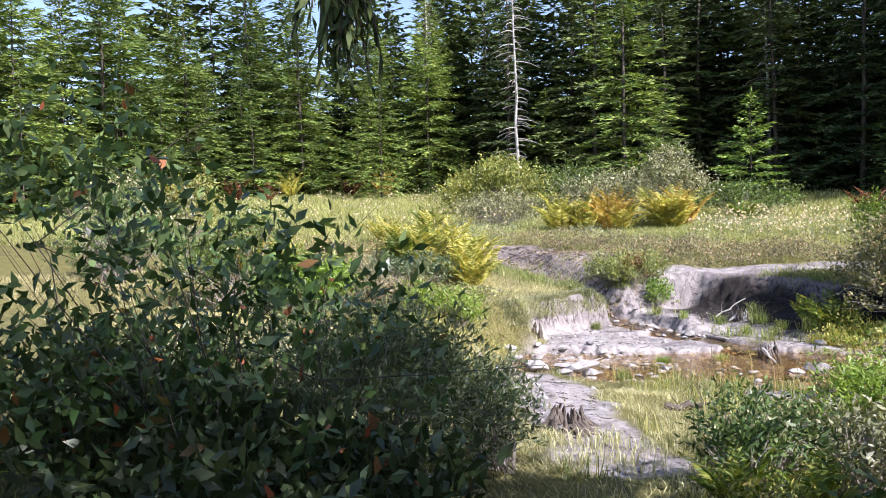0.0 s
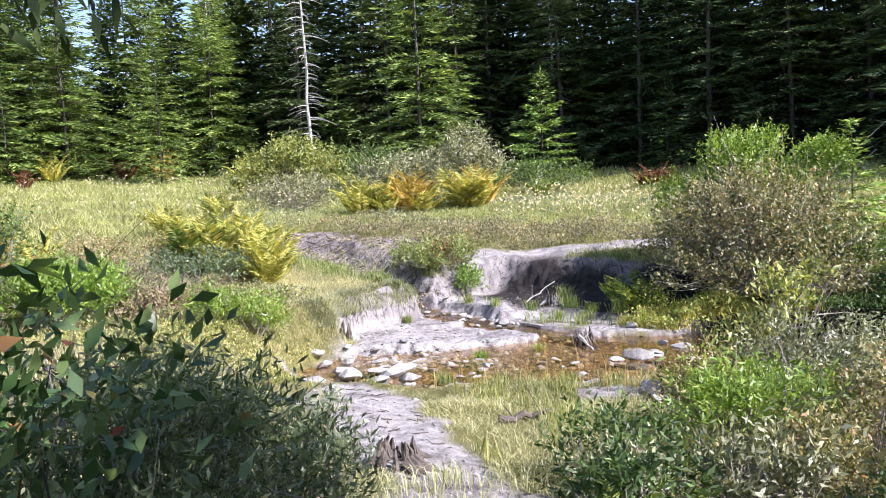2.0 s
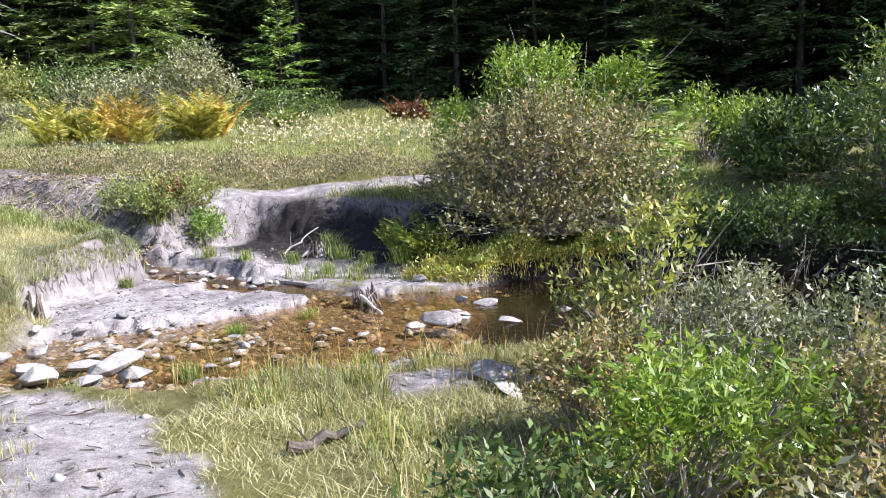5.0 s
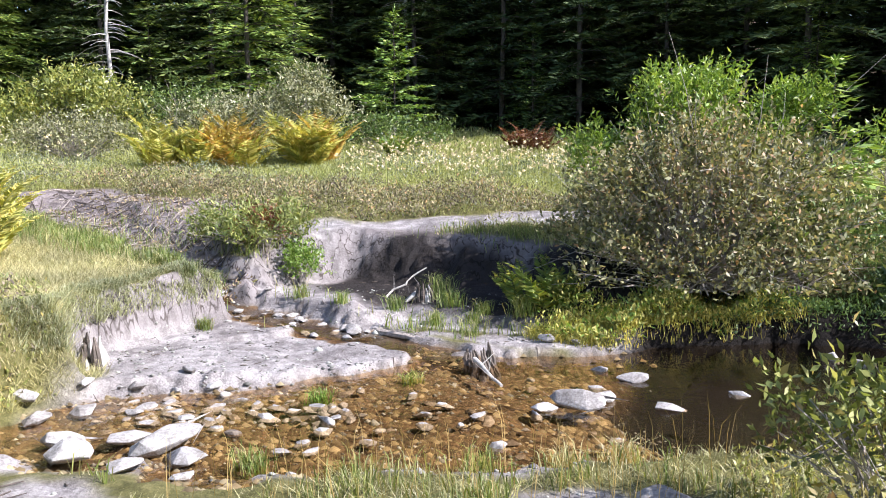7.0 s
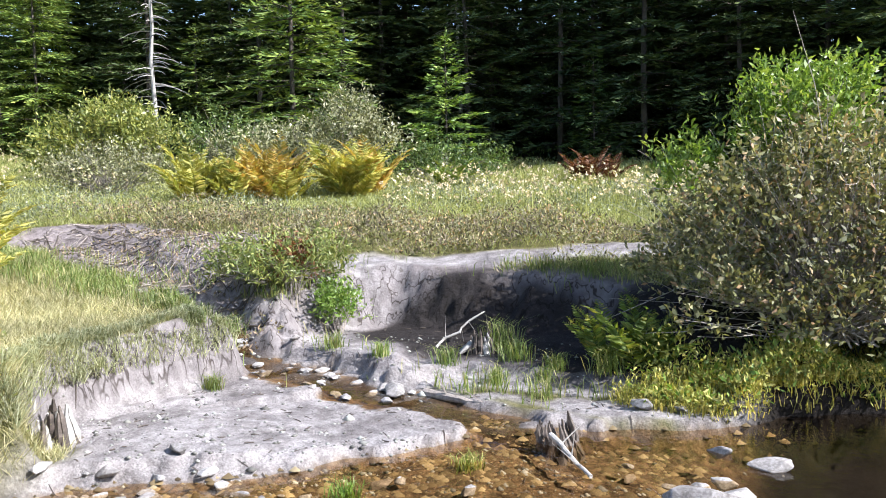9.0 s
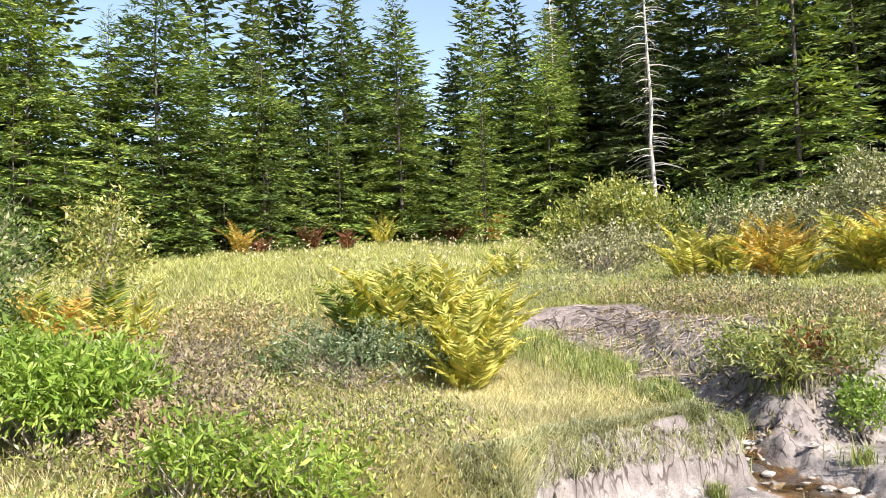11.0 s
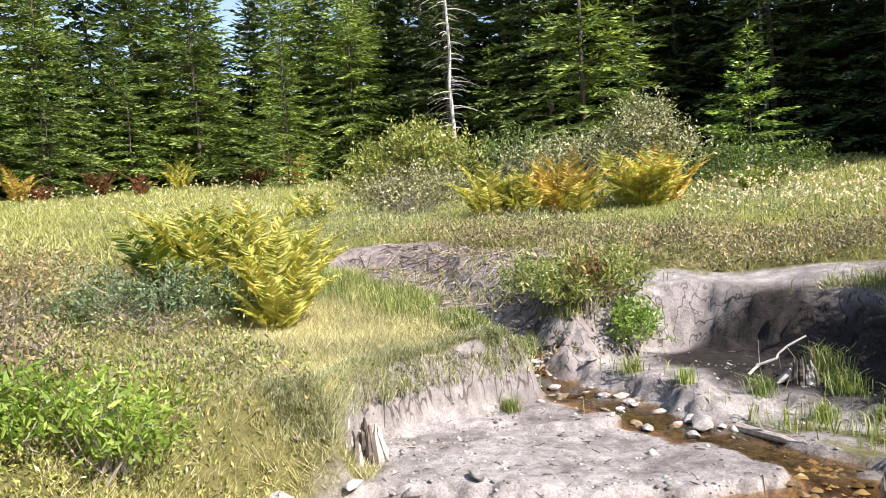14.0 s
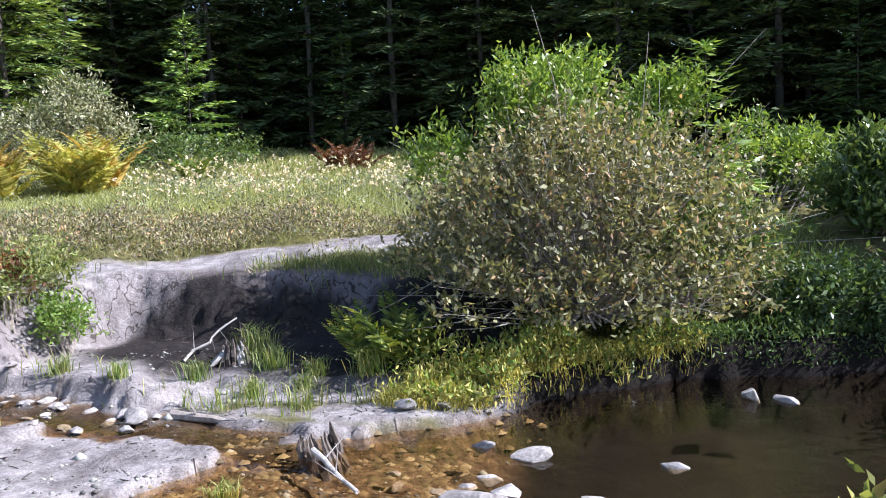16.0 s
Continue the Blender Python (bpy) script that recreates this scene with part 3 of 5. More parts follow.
def forest():
    for row in range(5):
        th = -74.0
        while th < (128, 110, 96, 92, 60)[row]:
            r = float(forest_edge(th)) + 2.1 * row + rng.normal() * 0.6
            x, y = 1.7 - r * math.sin(radians(th)), -1 + r * math.cos(radians(th))
            left = th > 45
            high = rng.choice((0.66, 0.85, 1.0, 1.15)) * rng.uniform(0.94, 1.06) if left else rng.uniform(0.65, 0.8) if th < -46 else rng.uniform(0.82, 0.98)
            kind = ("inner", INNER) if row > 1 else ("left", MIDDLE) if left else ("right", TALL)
            if row > 1 and (left or th < -46):
                high *= 0.78
            k = int(rng.integers(0, len(kind[1])))
            at = (x, y, gz(x, y))
            key = (kind[0], k)
            label = {"inner": "dark green spruce inside the wood", "left": "sunlit green spruce at the far side of the meadow", "right": "tall dark green spruce at the edge of the wood"}[kind[0]]
            if key in variants:
                ob = copy_thing(variants[key], Matrix.LocRotScale(at, Euler((rng.normal() * 0.015, rng.normal() * 0.015, rng.uniform(0, 6.28))), None))
            else:
                ob = variants[key] = spruce("spruce_tree", label, kind[1][k], at, rng.uniform(0, 6.28), 1.0, "spruces of the wood")
            wide = high * rng.uniform(0.9, 1.15)
            ob.scale = (wide, wide, high)
            th += math.degrees((2.9 if row < 2 else 2.5) / r) * rng.uniform(0.75, 1.3)


forest()
# saplings along the edge of the wood
for th, off, s in ((48, -1.2, 0.7), (52, -0.9, 0.85), (61, -1.0, 1.0), (66, -1.4, 0.8), (73, -1.2, 1.0), (79, -1.5, 0.75), (36, -1.0, 1.1), (26, -1.6, 0.95), (8, -1.0, 0.8), (-12, -0.8, 0.9), (-26, -1.0, 0.8), (90, -2.0, 0.9), (43, -1.0, 0.6), (46, -1.8, 0.45), (56, -1.6, 0.6), (58.5, -0.8, 0.9), (63.5, -1.8, 0.5), (69, -0.9, 1.1), (71, -1.9, 0.5), (76, -1.0, 0.9), (82, -1.6, 1.0), (86, -1.2, 0.8)):
    r = float(forest_edge(th)) + off
    x, y = 1.7 - r * math.sin(radians(th)), -1 + r * math.cos(radians(th))
    spruce("spruce_sapling", "bushy green spruce sapling in front of taller spruces", SMALL[int(abs(th)) % 2], (x, y, gz(x, y)), th, s, "saplings at the wood's edge")

# the young spruce that stands alone before the dark wood
YOUNG = spruce_meshes(4.3, 2.1, 77, 0.02, 1.3, 0.17, NEEDLE_YOUNG, 1.08, 0.2, 0.27)
spruce("young_spruce", "young bright green spruce standing before the dark wood", YOUNG, (-4.48, 17.5, 1.35), 0.4)
BRIGHT = spruce_meshes(10, 2.7, 81, 0.03, 0.85, 0.22, NEEDLE_LIT, whorl=0.45, slim=0.27)
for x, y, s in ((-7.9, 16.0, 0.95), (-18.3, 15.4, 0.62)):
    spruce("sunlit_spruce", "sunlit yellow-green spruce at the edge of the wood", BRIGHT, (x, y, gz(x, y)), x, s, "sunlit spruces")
FIRLET = spruce_meshes(1.75, 0.85, 83, 0.02, 1.2, 0.14, NEEDLE_YOUNG, whorl=0.16)
spruce("small_fir", "small bright green fir beside the big bush", FIRLET, (3.95, 5.9, gz(3.95, 5.9)), 1.0)


def snag(at, h, seed, lean=0.0):
    """A dead spruce: a bare silver pole with short broken twigs."""
    r = np.random.default_rng(seed)
    t = thing("dead_spruce", "bare silver-grey dead spruce with short broken twigs", "dead tree", "dead spruces", at)
    zs = np.linspace(-0.2, h, 10)
    line = np.stack([lean * zs + r.normal(size=10) * 0.02, r.normal(size=10) * 0.02, zs], 1)
    part("trunk", mesh_of("trunk", *tubes([(line, 0.075 * (1 - np.linspace(0, 0.8, 10)))], 7), SILVER, True), t)
    lines = []
    for z in np.arange(h * 0.08, h * 0.99, 0.07):
        a, ln = r.uniform(0, 6.28), r.uniform(0.3, 1.2) * (1.2 - 0.7 * z / h)
        q = np.linspace(0, 1, 4)
        lines.append((np.stack([lean * z + math.cos(a) * q * ln, math.sin(a) * q * ln, z + (0.12 * q - 0.38 * q * q) * ln], 1), 0.018 * (1 - 0.7 * q)))
    part("branchwork", mesh_of("branchwork", *tubes(lines, 3), SILVER), t)


for x, y, h, s in ((-22.3, 22.8, 11.0, 1), (-13.1, 17.5, 9.2, 2), (-5.9, 23.2, 9.0, 3)):
    snag((x, y, gz(x, y)), h, s, -0.02)


# ---- shrubs ----
def shrub(name, label, at, lobes, leaf, n, mat, seed, stems=14, stem_mat=None, inner=0.55, group="", upward=0.5, stem_r=0.009, category="shrub", slim=(0.3, 0.45)):
    """Stems that fan out from the root into lobes (offset x, y, z, radius), and leaves gathered in sprigs round them."""
    r = np.random.default_rng(seed)
    t = thing(name, label, category, group, at)
    vol = np.array([l[3] ** 2 for l in lobes])
    lob = np.array(lobes)
    per = 9
    m = max(1, n // per)
    which = r.choice(len(lobes), m, p=vol / vol.sum())
    d = r.normal(size=(m, 3))
    d /= np.linalg.norm(d, axis=1, keepdims=True)
    d[:, 2] = np.where(d[:, 2] < -0.35, -d[:, 2], d[:, 2])
    rad = lob[which, 3] * (inner + (1 - inner) * r.random(m) ** 0.6) * (1 + 0.22 * r.normal(size=m).clip(-1.4, 1.6))
    C = lob[which, :3] + d * rad[:, None] * np.array([1, 1, 0.9])
    C[:, 2] = np.maximum(C[:, 2], 0.04 + 0.06 * r.random(m))
    up = d * 0.7 + np.array([0, 0, upward]) + r.normal(size=(m, 3)) * 0.25
    up /= np.linalg.norm(up, axis=1, keepdims=True)
    # sprigs: leaves strung along a short shoot
    k = np.tile(np.linspace(-0.5, 1, per), m)
    Cr, Ur = np.repeat(C, per, 0), np.repeat(up, per, 0)
    P = Cr + Ur * (k * leaf * 2.2)[:, None] + r.normal(size=(m * per, 3)) * leaf * 0.28
    D = Ur * 0.6 + r.normal(size=(m * per, 3)) * 0.75
    L = leaf * r.uniform(0.65, 1.3, m * per)
    part("foliage", mesh_of("foliage", *leaf_cards(P, D, L, L * r.uniform(*slim, m * per), r), mat), t)
    lines = []
    base_r = 0.18 * max(l[3] for l in lobes)
    for i in range(stems):
        q = np.linspace(0, 1, 5)
        tgt = C[r.integers(0, m)]
        b = np.array([r.normal() * base_r, r.normal() * base_r, -0.06])
        bow = r.normal(size=3) * 0.1 * np.linalg.norm(tgt)
        pts = b[None] * (1 - q)[:, None] + tgt[None] * q[:, None] + bow[None] * (q * (1 - q))[:, None]
        lines.append((pts, stem_r * (1.15 - q)))
        for _ in range(2):
            j = int(r.integers(1, 4))
            tip = pts[j] + (tgt - pts[j]) * 0.6 + r.normal(size=3) * 0.22 * np.linalg.norm(tgt)
            tip[2] = max(tip[2], 0.03)
            lines.append((np.stack([pts[j], (pts[j] + tip) / 2 + r.normal(size=3) * 0.02, tip]), stem_r * np.array([0.6, 0.4, 0.2])))
    part("branchwork", mesh_of("branchwork", *tubes(lines, 4), stem_mat or TWIG), t)
    return t


def G(x, y, dz=0.0):
    return (x, y, gz(x, y) + dz)


# the big bush on the far bank, and its neighbours
shrub("big_bush", "large dense twiggy bush with small bronze-green leaves on the bank", G(2.72, 5.25),
      [(0, 0, 0.85, 0.85), (-0.75, 0.1, 0.6, 0.65), (0.7, 0, 0.7, 0.75), (0.1, -0.2, 0.45, 0.8), (0.1, 0.2, 1.15, 0.5), (-0.95, -0.1, 0.35, 0.5), (0.95, -0.1, 0.4, 0.5), (-0.5, -0.1, 0.95, 0.45), (-0.6, -0.5, 0.1, 0.5), (0.1, -0.65, 0.1, 0.5), (0.75, -0.5, 0.12, 0.5)],
      0.055, 20000, DULL, 1, 360, PALETWIG, inner=0.45, stem_r=0.0075, slim=(0.38, 0.55))
shrub("lime_bush", "lime-green leafy bush rising behind the big bush", G(2.75, 5.85), [(-0.25, 0, 1.2, 0.5), (0.85, 0.1, 1.2, 0.36), (-1.05, -0.1, 0.85, 0.34), (0.2, 0, 0.8, 0.6), (-0.35, 0.0, 1.5, 0.26), (0.1, 0, 1.5, 0.26), (0.95, 0, 1.4, 0.2)],
      0.066, 10500, LIME, 2, 40, upward=1.3, slim=(0.28, 0.4))
shrub("green_bush", "mid-green leafy bush at the pool's edge", G(3.5, 5.3), [(0, 0, 0.45, 0.5), (0.5, 0.1, 0.4, 0.45)], 0.06, 3400, GREEN, 3, 30)
for k, (x, y, s) in enumerate(((4.6, 5.15, 0.5), (5.3, 5.0, 0.55), (5.9, 5.3, 0.6))):
    shrub("pool_bush", "dark green bush overhanging the shaded pool", G(x, y), [(0, 0, 0.5 * s, 0.55 * s), (0.5 * s, 0.1, 0.45 * s, 0.5 * s), (-0.4 * s, -0.1, 0.25 * s, 0.45 * s)], 0.06, 3600, GREEN, 130 + k, 40, group="bushes over the pool")
shrub("lime_shrub", "lime-green shrub in the sun behind the pool", G(4.9, 7.3), [(0, 0, 0.55, 0.5), (0.5, 0.1, 0.45, 0.4)], 0.07, 1800, LIME, 4, 14)
# bushes across the meadow
shrub("round_bush", "round yellow-green bush at the meadow's edge", G(-10.0, 12.1), [(0, 0, 0.85, 0.85), (-0.9, -0.3, 0.7, 0.7), (0.85, 0.2, 0.7, 0.75), (0.15, 0, 1.3, 0.5), (-0.45, 0.2, 1.15, 0.5), (0.7, 0.1, 1.1, 0.45), (-1.2, -0.5, 0.35, 0.5)],
      0.1, 8000, OLIVE, 5, 40, upward=0.7)
shrub("grey_shrub", "low grey-green shrub in front of the round bush", G(-8.6, 10.4), [(0, 0, 0.35, 0.55), (0.65, 0.2, 0.3, 0.5), (-0.7, -0.2, 0.3, 0.5)], 0.07, 4400, GREYGREEN, 6, 60)
for k, (x, y, s) in enumerate(((-8.2, 13.4, 1.3), (-6.9, 13.6, 1.15), (-7.4, 13.0, 1.0))):
    shrub("willow_shrub", "grey-green willow shrub behind the ferns", G(x, y), [(0, 0, 0.6 * s, 0.65 * s), (0.6 * s, 0, 0.5 * s, 0.5 * s), (-0.5 * s, 0.1, 0.5 * s, 0.5 * s)], 0.08, 2600, GREYGREEN if k else GREEN, 10 + k, 26, group="willow shrubs")
shrub("pale_willow", "pale silvery willow bush behind the ferns", G(-4.97, 12.94), [(0, 0, 1.05, 0.75), (0.6, 0.1, 0.8, 0.62), (-0.6, 0, 0.8, 0.62), (0.1, 0, 1.55, 0.45)], 0.08, 5600, GREYGREEN, 14, 40)
shrub("dark_shrub", "dark green shrub under the young spruce", G(-3.6, 14.6), [(0, 0, 0.4, 0.6), (0.9, 0.2, 0.3, 0.5), (-0.8, 0.2, 0.4, 0.5)], 0.08, 3000, GREEN, 15, 20)
# right of the pool: alder thicket in its own shade
for k, (x, y, s) in enumerate(((6.9, 5.6, 1.05), (8.0, 4.6, 1.2), (7.1, 4.2, 0.85), (8.8, 6.4, 1.4), (7.8, 8.0, 0.8), (10.0, 3.6, 1.3), (5.5, 7.9, 0.36), (6.4, 7.0, 0.48), (5.5, 6.2, 0.4))):
    shrub("alder_bush", "dark green alder bush leaning over the pool", G(x, y), [(0, 0, 1.0 * s, 0.8 * s), (-0.7 * s, -0.1, 0.6 * s, 0.6 * s), (0.6 * s, 0.1, 0.8 * s, 0.7 * s), (0, 0, 1.6 * s, 0.5 * s), (-0.4 * s, -0.3, 0.3 * s, 0.5 * s)],
          0.085, 5200, GREEN, 30 + k, 40, group="alders by the pool", stem_r=0.014)
# near bank, right of the track
shrub("laurel_bush", "bright green narrow-leaved laurel bush on the near bank", G(3.25, -1.25), [(0, 0, 0.32, 0.3), (0.35, 0.1, 0.3, 0.28), (0.1, 0.3, 0.3, 0.28)], 0.055, 3400, LIME, 50, 26, slim=(0.2, 0.3))
for k, (x, y, s, m) in enumerate(((3.55, -0.25, 1.0, GREYGREEN), (4.25, -0.2, 1.05, GREYGREEN), (4.1, -1.0, 0.9, DULL), (4.9, -0.6, 1.1, GREYGREEN), (3.0, -0.35, 0.75, DULL), (4.7, -1.8, 0.95, YELLOWGREEN), (3.75, -1.9, 0.7, DULL), (4.2, -2.7, 0.7, GREEN), (5.6, -0.1, 1.2, DULL), (3.9, 0.75, 0.85, GREYGREEN))):
    shrub("heath_shrub", "knee-high twiggy heath shrub with grey-green and bronze leaves", G(x, y), [(0, 0, 0.35 * s, 0.33 * s), (0.25 * s, 0.1, 0.3 * s, 0.3 * s), (-0.2 * s, 0.1, 0.3 * s, 0.28 * s), (0.05, 0, 0.62 * s, 0.2 * s)], 0.04, 2600, m, 52 + k, 60, group="heath shrubs of the near bank", stem_r=0.005)
shrub("bronze_shrub", "leggy shrub with yellow and bronze leaves at the water's edge", G(3.32, 0.7), [(0, 0, 0.4, 0.3), (0.1, 0, 0.8, 0.22), (-0.2, 0.1, 0.35, 0.3), (0.3, 0.1, 0.9, 0.16)], 0.06, 1500, YELLOWGREEN, 70, 30)
shrub("dark_laurel", "dark glossy shrub beside the track", G(2.62, -1.62), [(0, 0, 0.2, 0.24), (0.25, 0.1, 0.2, 0.22)], 0.05, 900, GREEN, 71, 24)
# left bank
shrub("laurel_mound", "dense bright green laurel mound on the high bank", G(-3.95, 0.0), [(0, 0, 0.32, 0.4), (0.22, 0.25, 0.28, 0.35), (-0.25, -0.2, 0.3, 0.36)], 0.075, 8000, LIME, 72, 26, slim=(0.2, 0.3))
for k, (x, y) in enumerate(((-2.0, 0.2), (-1.75, 0.62))):
    shrub("laurel_clump", "low bright green laurel clump above the cut bank", G(x, y), [(0, 0, 0.16, 0.22), (0.12, 0.1, 0.14, 0.18)], 0.06, 1300, LIME, 74 + k, 12, slim=(0.2, 0.3), group="laurel clumps")
shrub("juniper_bush", "dark grey-green bush at the edge of the bog", G(-4.5, -0.7), [(0, 0, 0.6, 0.55), (0.1, 0.2, 1.0, 0.4), (-0.4, -0.3, 0.5, 0.5)], 0.055, 5200, GREEN, 76, 30)
shrub("tall_shrub", "tall yellow-green shrub before the spruces", G(-9.2, 1.5), [(0, 0, 0.6, 0.55), (0.1, 0, 1.15, 0.45), (-0.2, 0.2, 0.9, 0.5)], 0.08, 3000, YELLOWGREEN, 77, 24)
for k, (x, y, s) in enumerate(((-8.0, -0.4, 1.2), (-6.9, -1.2, 1.0), (-10.5, 0.2, 1.3))):
    shrub("green_shrub", "green leafy shrub at the side of the bog", G(x, y), [(0, 0, 0.5 * s, 0.6 * s), (0.5 * s, 0.2, 0.5 * s, 0.5 * s), (0, 0.1, 0.95 * s, 0.4 * s)], 0.07, 2800, GREEN if k else GREYGREEN, 78 + k, 24, group="shrubs beside the bog")
shrub("laurel_carpet", "dark green carpet of laurel under the ferns", G(-4.2, 2.45), [(0, 0, 0.2, 0.35), (0.4, 0.3, 0.2, 0.3), (-0.4, -0.3, 0.2, 0.35), (-0.75, -0.5, 0.15, 0.3)], 0.055, 4200, BLUEGREEN, 82, 24, slim=(0.22, 0.32))
for k, (x, y, s) in enumerate(((-4.3, 0.9, 1.0), (-5.2, 1.4, 1.1), (-5.0, 0.4, 0.95), (-6.0, 2.1, 1.0), (-3.5, 0.8, 0.7), (-5.6, 3.3, 0.9), (-2.8, 0.35, 0.6))):
    shrub("bog_heath", "brownish twiggy heath shrub of the bog", G(x, y), [(0, 0, 0.28 * s, 0.33 * s), (0.35 * s, 0.2, 0.25 * s, 0.3 * s), (-0.3 * s, -0.1, 0.22 * s, 0.3 * s)], 0.042, 2600, HEATH if k % 2 == 0 else DULL, 84 + k, 46, group="heath shrubs of the bog", stem_r=0.005)
# clump on the sand by the upper brook
shrub("low_clump", "low clump of green and red-leaved shrubs on the sandbank", G(-2.05, 5.3), [(0, 0, 0.12, 0.26), (0.45, 0.1, 0.14, 0.26), (-0.45, -0.1, 0.1, 0.24), (0.1, -0.3, 0.06, 0.24)], 0.07, 3000, OLIVE, 92, 40, slim=(0.18, 0.3), upward=0.9)
shrub("lime_clump", "small lime-green clump on the sandbank", G(-1.4, 5.25), [(0, 0, 0.18, 0.22), (-0.1, 0.1, 0.28, 0.15)], 0.055, 1100, LIME, 93, 14)
shrub("red_clump", "small red-leaved clump on the sandbank", G(-1.8, 5.15), [(0, 0, 0.36, 0.22), (-0.2, 0, 0.3, 0.16)], 0.05, 700, FERN_RED, 94, 10)
# beside the track at the start
shrub("leafy_branch_bush", "tall glossy-leaved bush with red autumn spots beside the track", G(1.95, -4.95), [(0.1, 0.1, 1.0, 0.45), (0.0, 0.35, 0.75, 0.5), (-0.3, -0.3, 1.25, 0.5), (-0.6, 0.1, 0.8, 0.6), (-0.9, -0.5, 1.4, 0.6), (-0.2, -0.2, 0.5, 0.5), (-0.7, -0.4, 0.6, 0.5)],
      0.072, 3000, GLOSSY, 96, 30, BARK, inner=0.3, stem_r=0.005, slim=(0.36, 0.5))
for k, (x, y, h) in enumerate(((1.6, -5.25, 0.9), (0.75, -4.9, 1.0), (2.25, -4.75, 0.75), (0.2, -4.2, 1.0), (2.4, -5.3, 0.7))):
    shrub("shade_plant", "dark broad-leaved shrub in the shade beside the track", G(x, y), [(0, 0, 0.35 * h, 0.42 * h), (0.3 * h, 0.1, 0.3 * h, 0.38 * h), (-0.3 * h, -0.1, 0.45 * h, 0.36 * h)], 0.085, 1800, DEEP, 160 + k, 26, BARK, group="dark shrubs beside the track", slim=(0.36, 0.5))
shrub("shaded_shrub", "dense blue-green narrow-leaved shrub beside the track", G(1.9, -4.1), [(0, 0, 0.4, 0.42), (0.05, -0.3, 0.5, 0.36), (-0.3, 0.1, 0.6, 0.4), (0.05, 0.15, 0.72, 0.28)], 0.05, 6500, BLUEGREEN, 97, 40, TWIG, slim=(0.2, 0.3))
shrub("shaded_shrub", "dense blue-green narrow-leaved shrub beside the track", G(1.15, -3.6), [(0, 0, 0.4, 0.4), (0.3, 0.1, 0.45, 0.34), (-0.4, -0.2, 0.5, 0.45), (0, 0, 0.7, 0.3)], 0.05, 5500, BLUEGREEN, 98, 34, TWIG, slim=(0.2, 0.3))
shrub("shaded_shrub", "dense dark green shrub in the shade beside the track", G(4.25, -3.95), [(0, 0, 0.3, 0.38), (0.3, 0.1, 0.3, 0.34), (0.2, -0.3, 0.25, 0.3)], 0.05, 3600, GREEN, 101, 34, BARK)
shrub("shaded_shrub", "dense blue-green narrow-leaved shrub beside the track", G(1.75, -3.1), [(0, 0, 0.25, 0.3), (0.05, -0.3, 0.3, 0.32), (-0.35, 0.1, 0.35, 0.34), (-0.2, -0.3, 0.5, 0.25)], 0.05, 5000, BLUEGREEN, 102, 40, TWIG, slim=(0.2, 0.3))
for k, (x, y, h, mat) in enumerate(((3.0, -2.45, 0.7, GREEN), (3.55, -2.2, 0.75, GREYGREEN), (2.85, -1.95, 0.45, GREYGREEN))):
    shrub("track_shrub", "leafy green shrub beside the sandy track", G(x, y), [(0, 0, 0.25 * h, 0.3 * h), (0.2 * h, 0.1, 0.4 * h, 0.25 * h), (-0.2 * h, 0, 0.35 * h, 0.22 * h)], 0.055, 1300, mat, 150 + k, 34, TWIG, group="shrubs beside the track", slim=(0.25, 0.38))
for k, (x, y) in enumerate(((5.2, 4.45), (6.0, 4.3), (6.8, 4.0))):
    shrub("dead_brush", "bare grey dead brush hanging over the dark pool", G(x, y), [(-0.2, -0.3, 0.25, 0.4), (0.2, -0.1, 0.45, 0.35), (-0.5, -0.2, 0.12, 0.35)], 0.05, 120, GREYGREEN, 140 + k, 26, PALETWIG, group="dead brush by the pool", stem_r=0.006, upward=0.1)
shrub("grey_thicket", "thicket of bare grey twigs with few leaves", G(5.1, -1.9), [(0, 0, 0.7, 0.45), (0.2, 0.1, 1.2, 0.45), (-0.2, 0.1, 0.4, 0.4)], 0.05, 2000, GREYGREEN, 99, 60, SILVER, stem_r=0.007)


# ---- ferns ----
def frond_mesh(mat, seed, length=0.8):
    """One fern frond, rising and arching outward along +x, with two rows of leaflets."""
    r = np.random.default_rng(seed)
    n = 32
    s = np.linspace(0.0, 1, n)
    x = length * (0.3 * s ** 2.4 + 0.05 * s)
    z = length * (1.02 * s - 0.16 * s ** 3)
    line = np.stack([x, 0.03 * np.sin(s * 3 + seed), z], 1)
    P, D, L = [], [], []
    for i in range(6, n):
        d = line[i] - line[i - 1]
        d /= np.linalg.norm(d)
        for sg in (-1, 1):
            P.append(line[i] + d * r.uniform(-0.01, 0.01))
            D.append(np.array([0, sg, 0]) + d * 0.75 + np.array([0, 0, -0.1]) + r.normal(size=3) * 0.08)
            L.append(length * 0.17 * math.sin(math.pi * min(1, 0.18 + 0.8 * s[i]) ** 0.9) + 0.02)
    L = np.array(L)
    V, F = leaf_cards(np.array(P), np.array(D), L, L * 0.24, r, 0.12)
    tv, tf = tubes([(line, 0.005 * (1.1 - s))], 3)
    verts = [tuple(v) for v in V] + [tuple(v) for v in tv]
    faces = [tuple(f) for f in F.tolist()] + [tuple(i + len(V) for i in f) for f in tf]
    return mesh_of("frond", verts, faces, mat)


FRONDS = {k: [frond_mesh(m, 5 * i + j) for j in range(3)] for i, (k, m) in enumerate((("yellow", FERN), ("gold", FERN_GOLD), ("green", FERN_GREEN), ("red", FERN_RED)))}


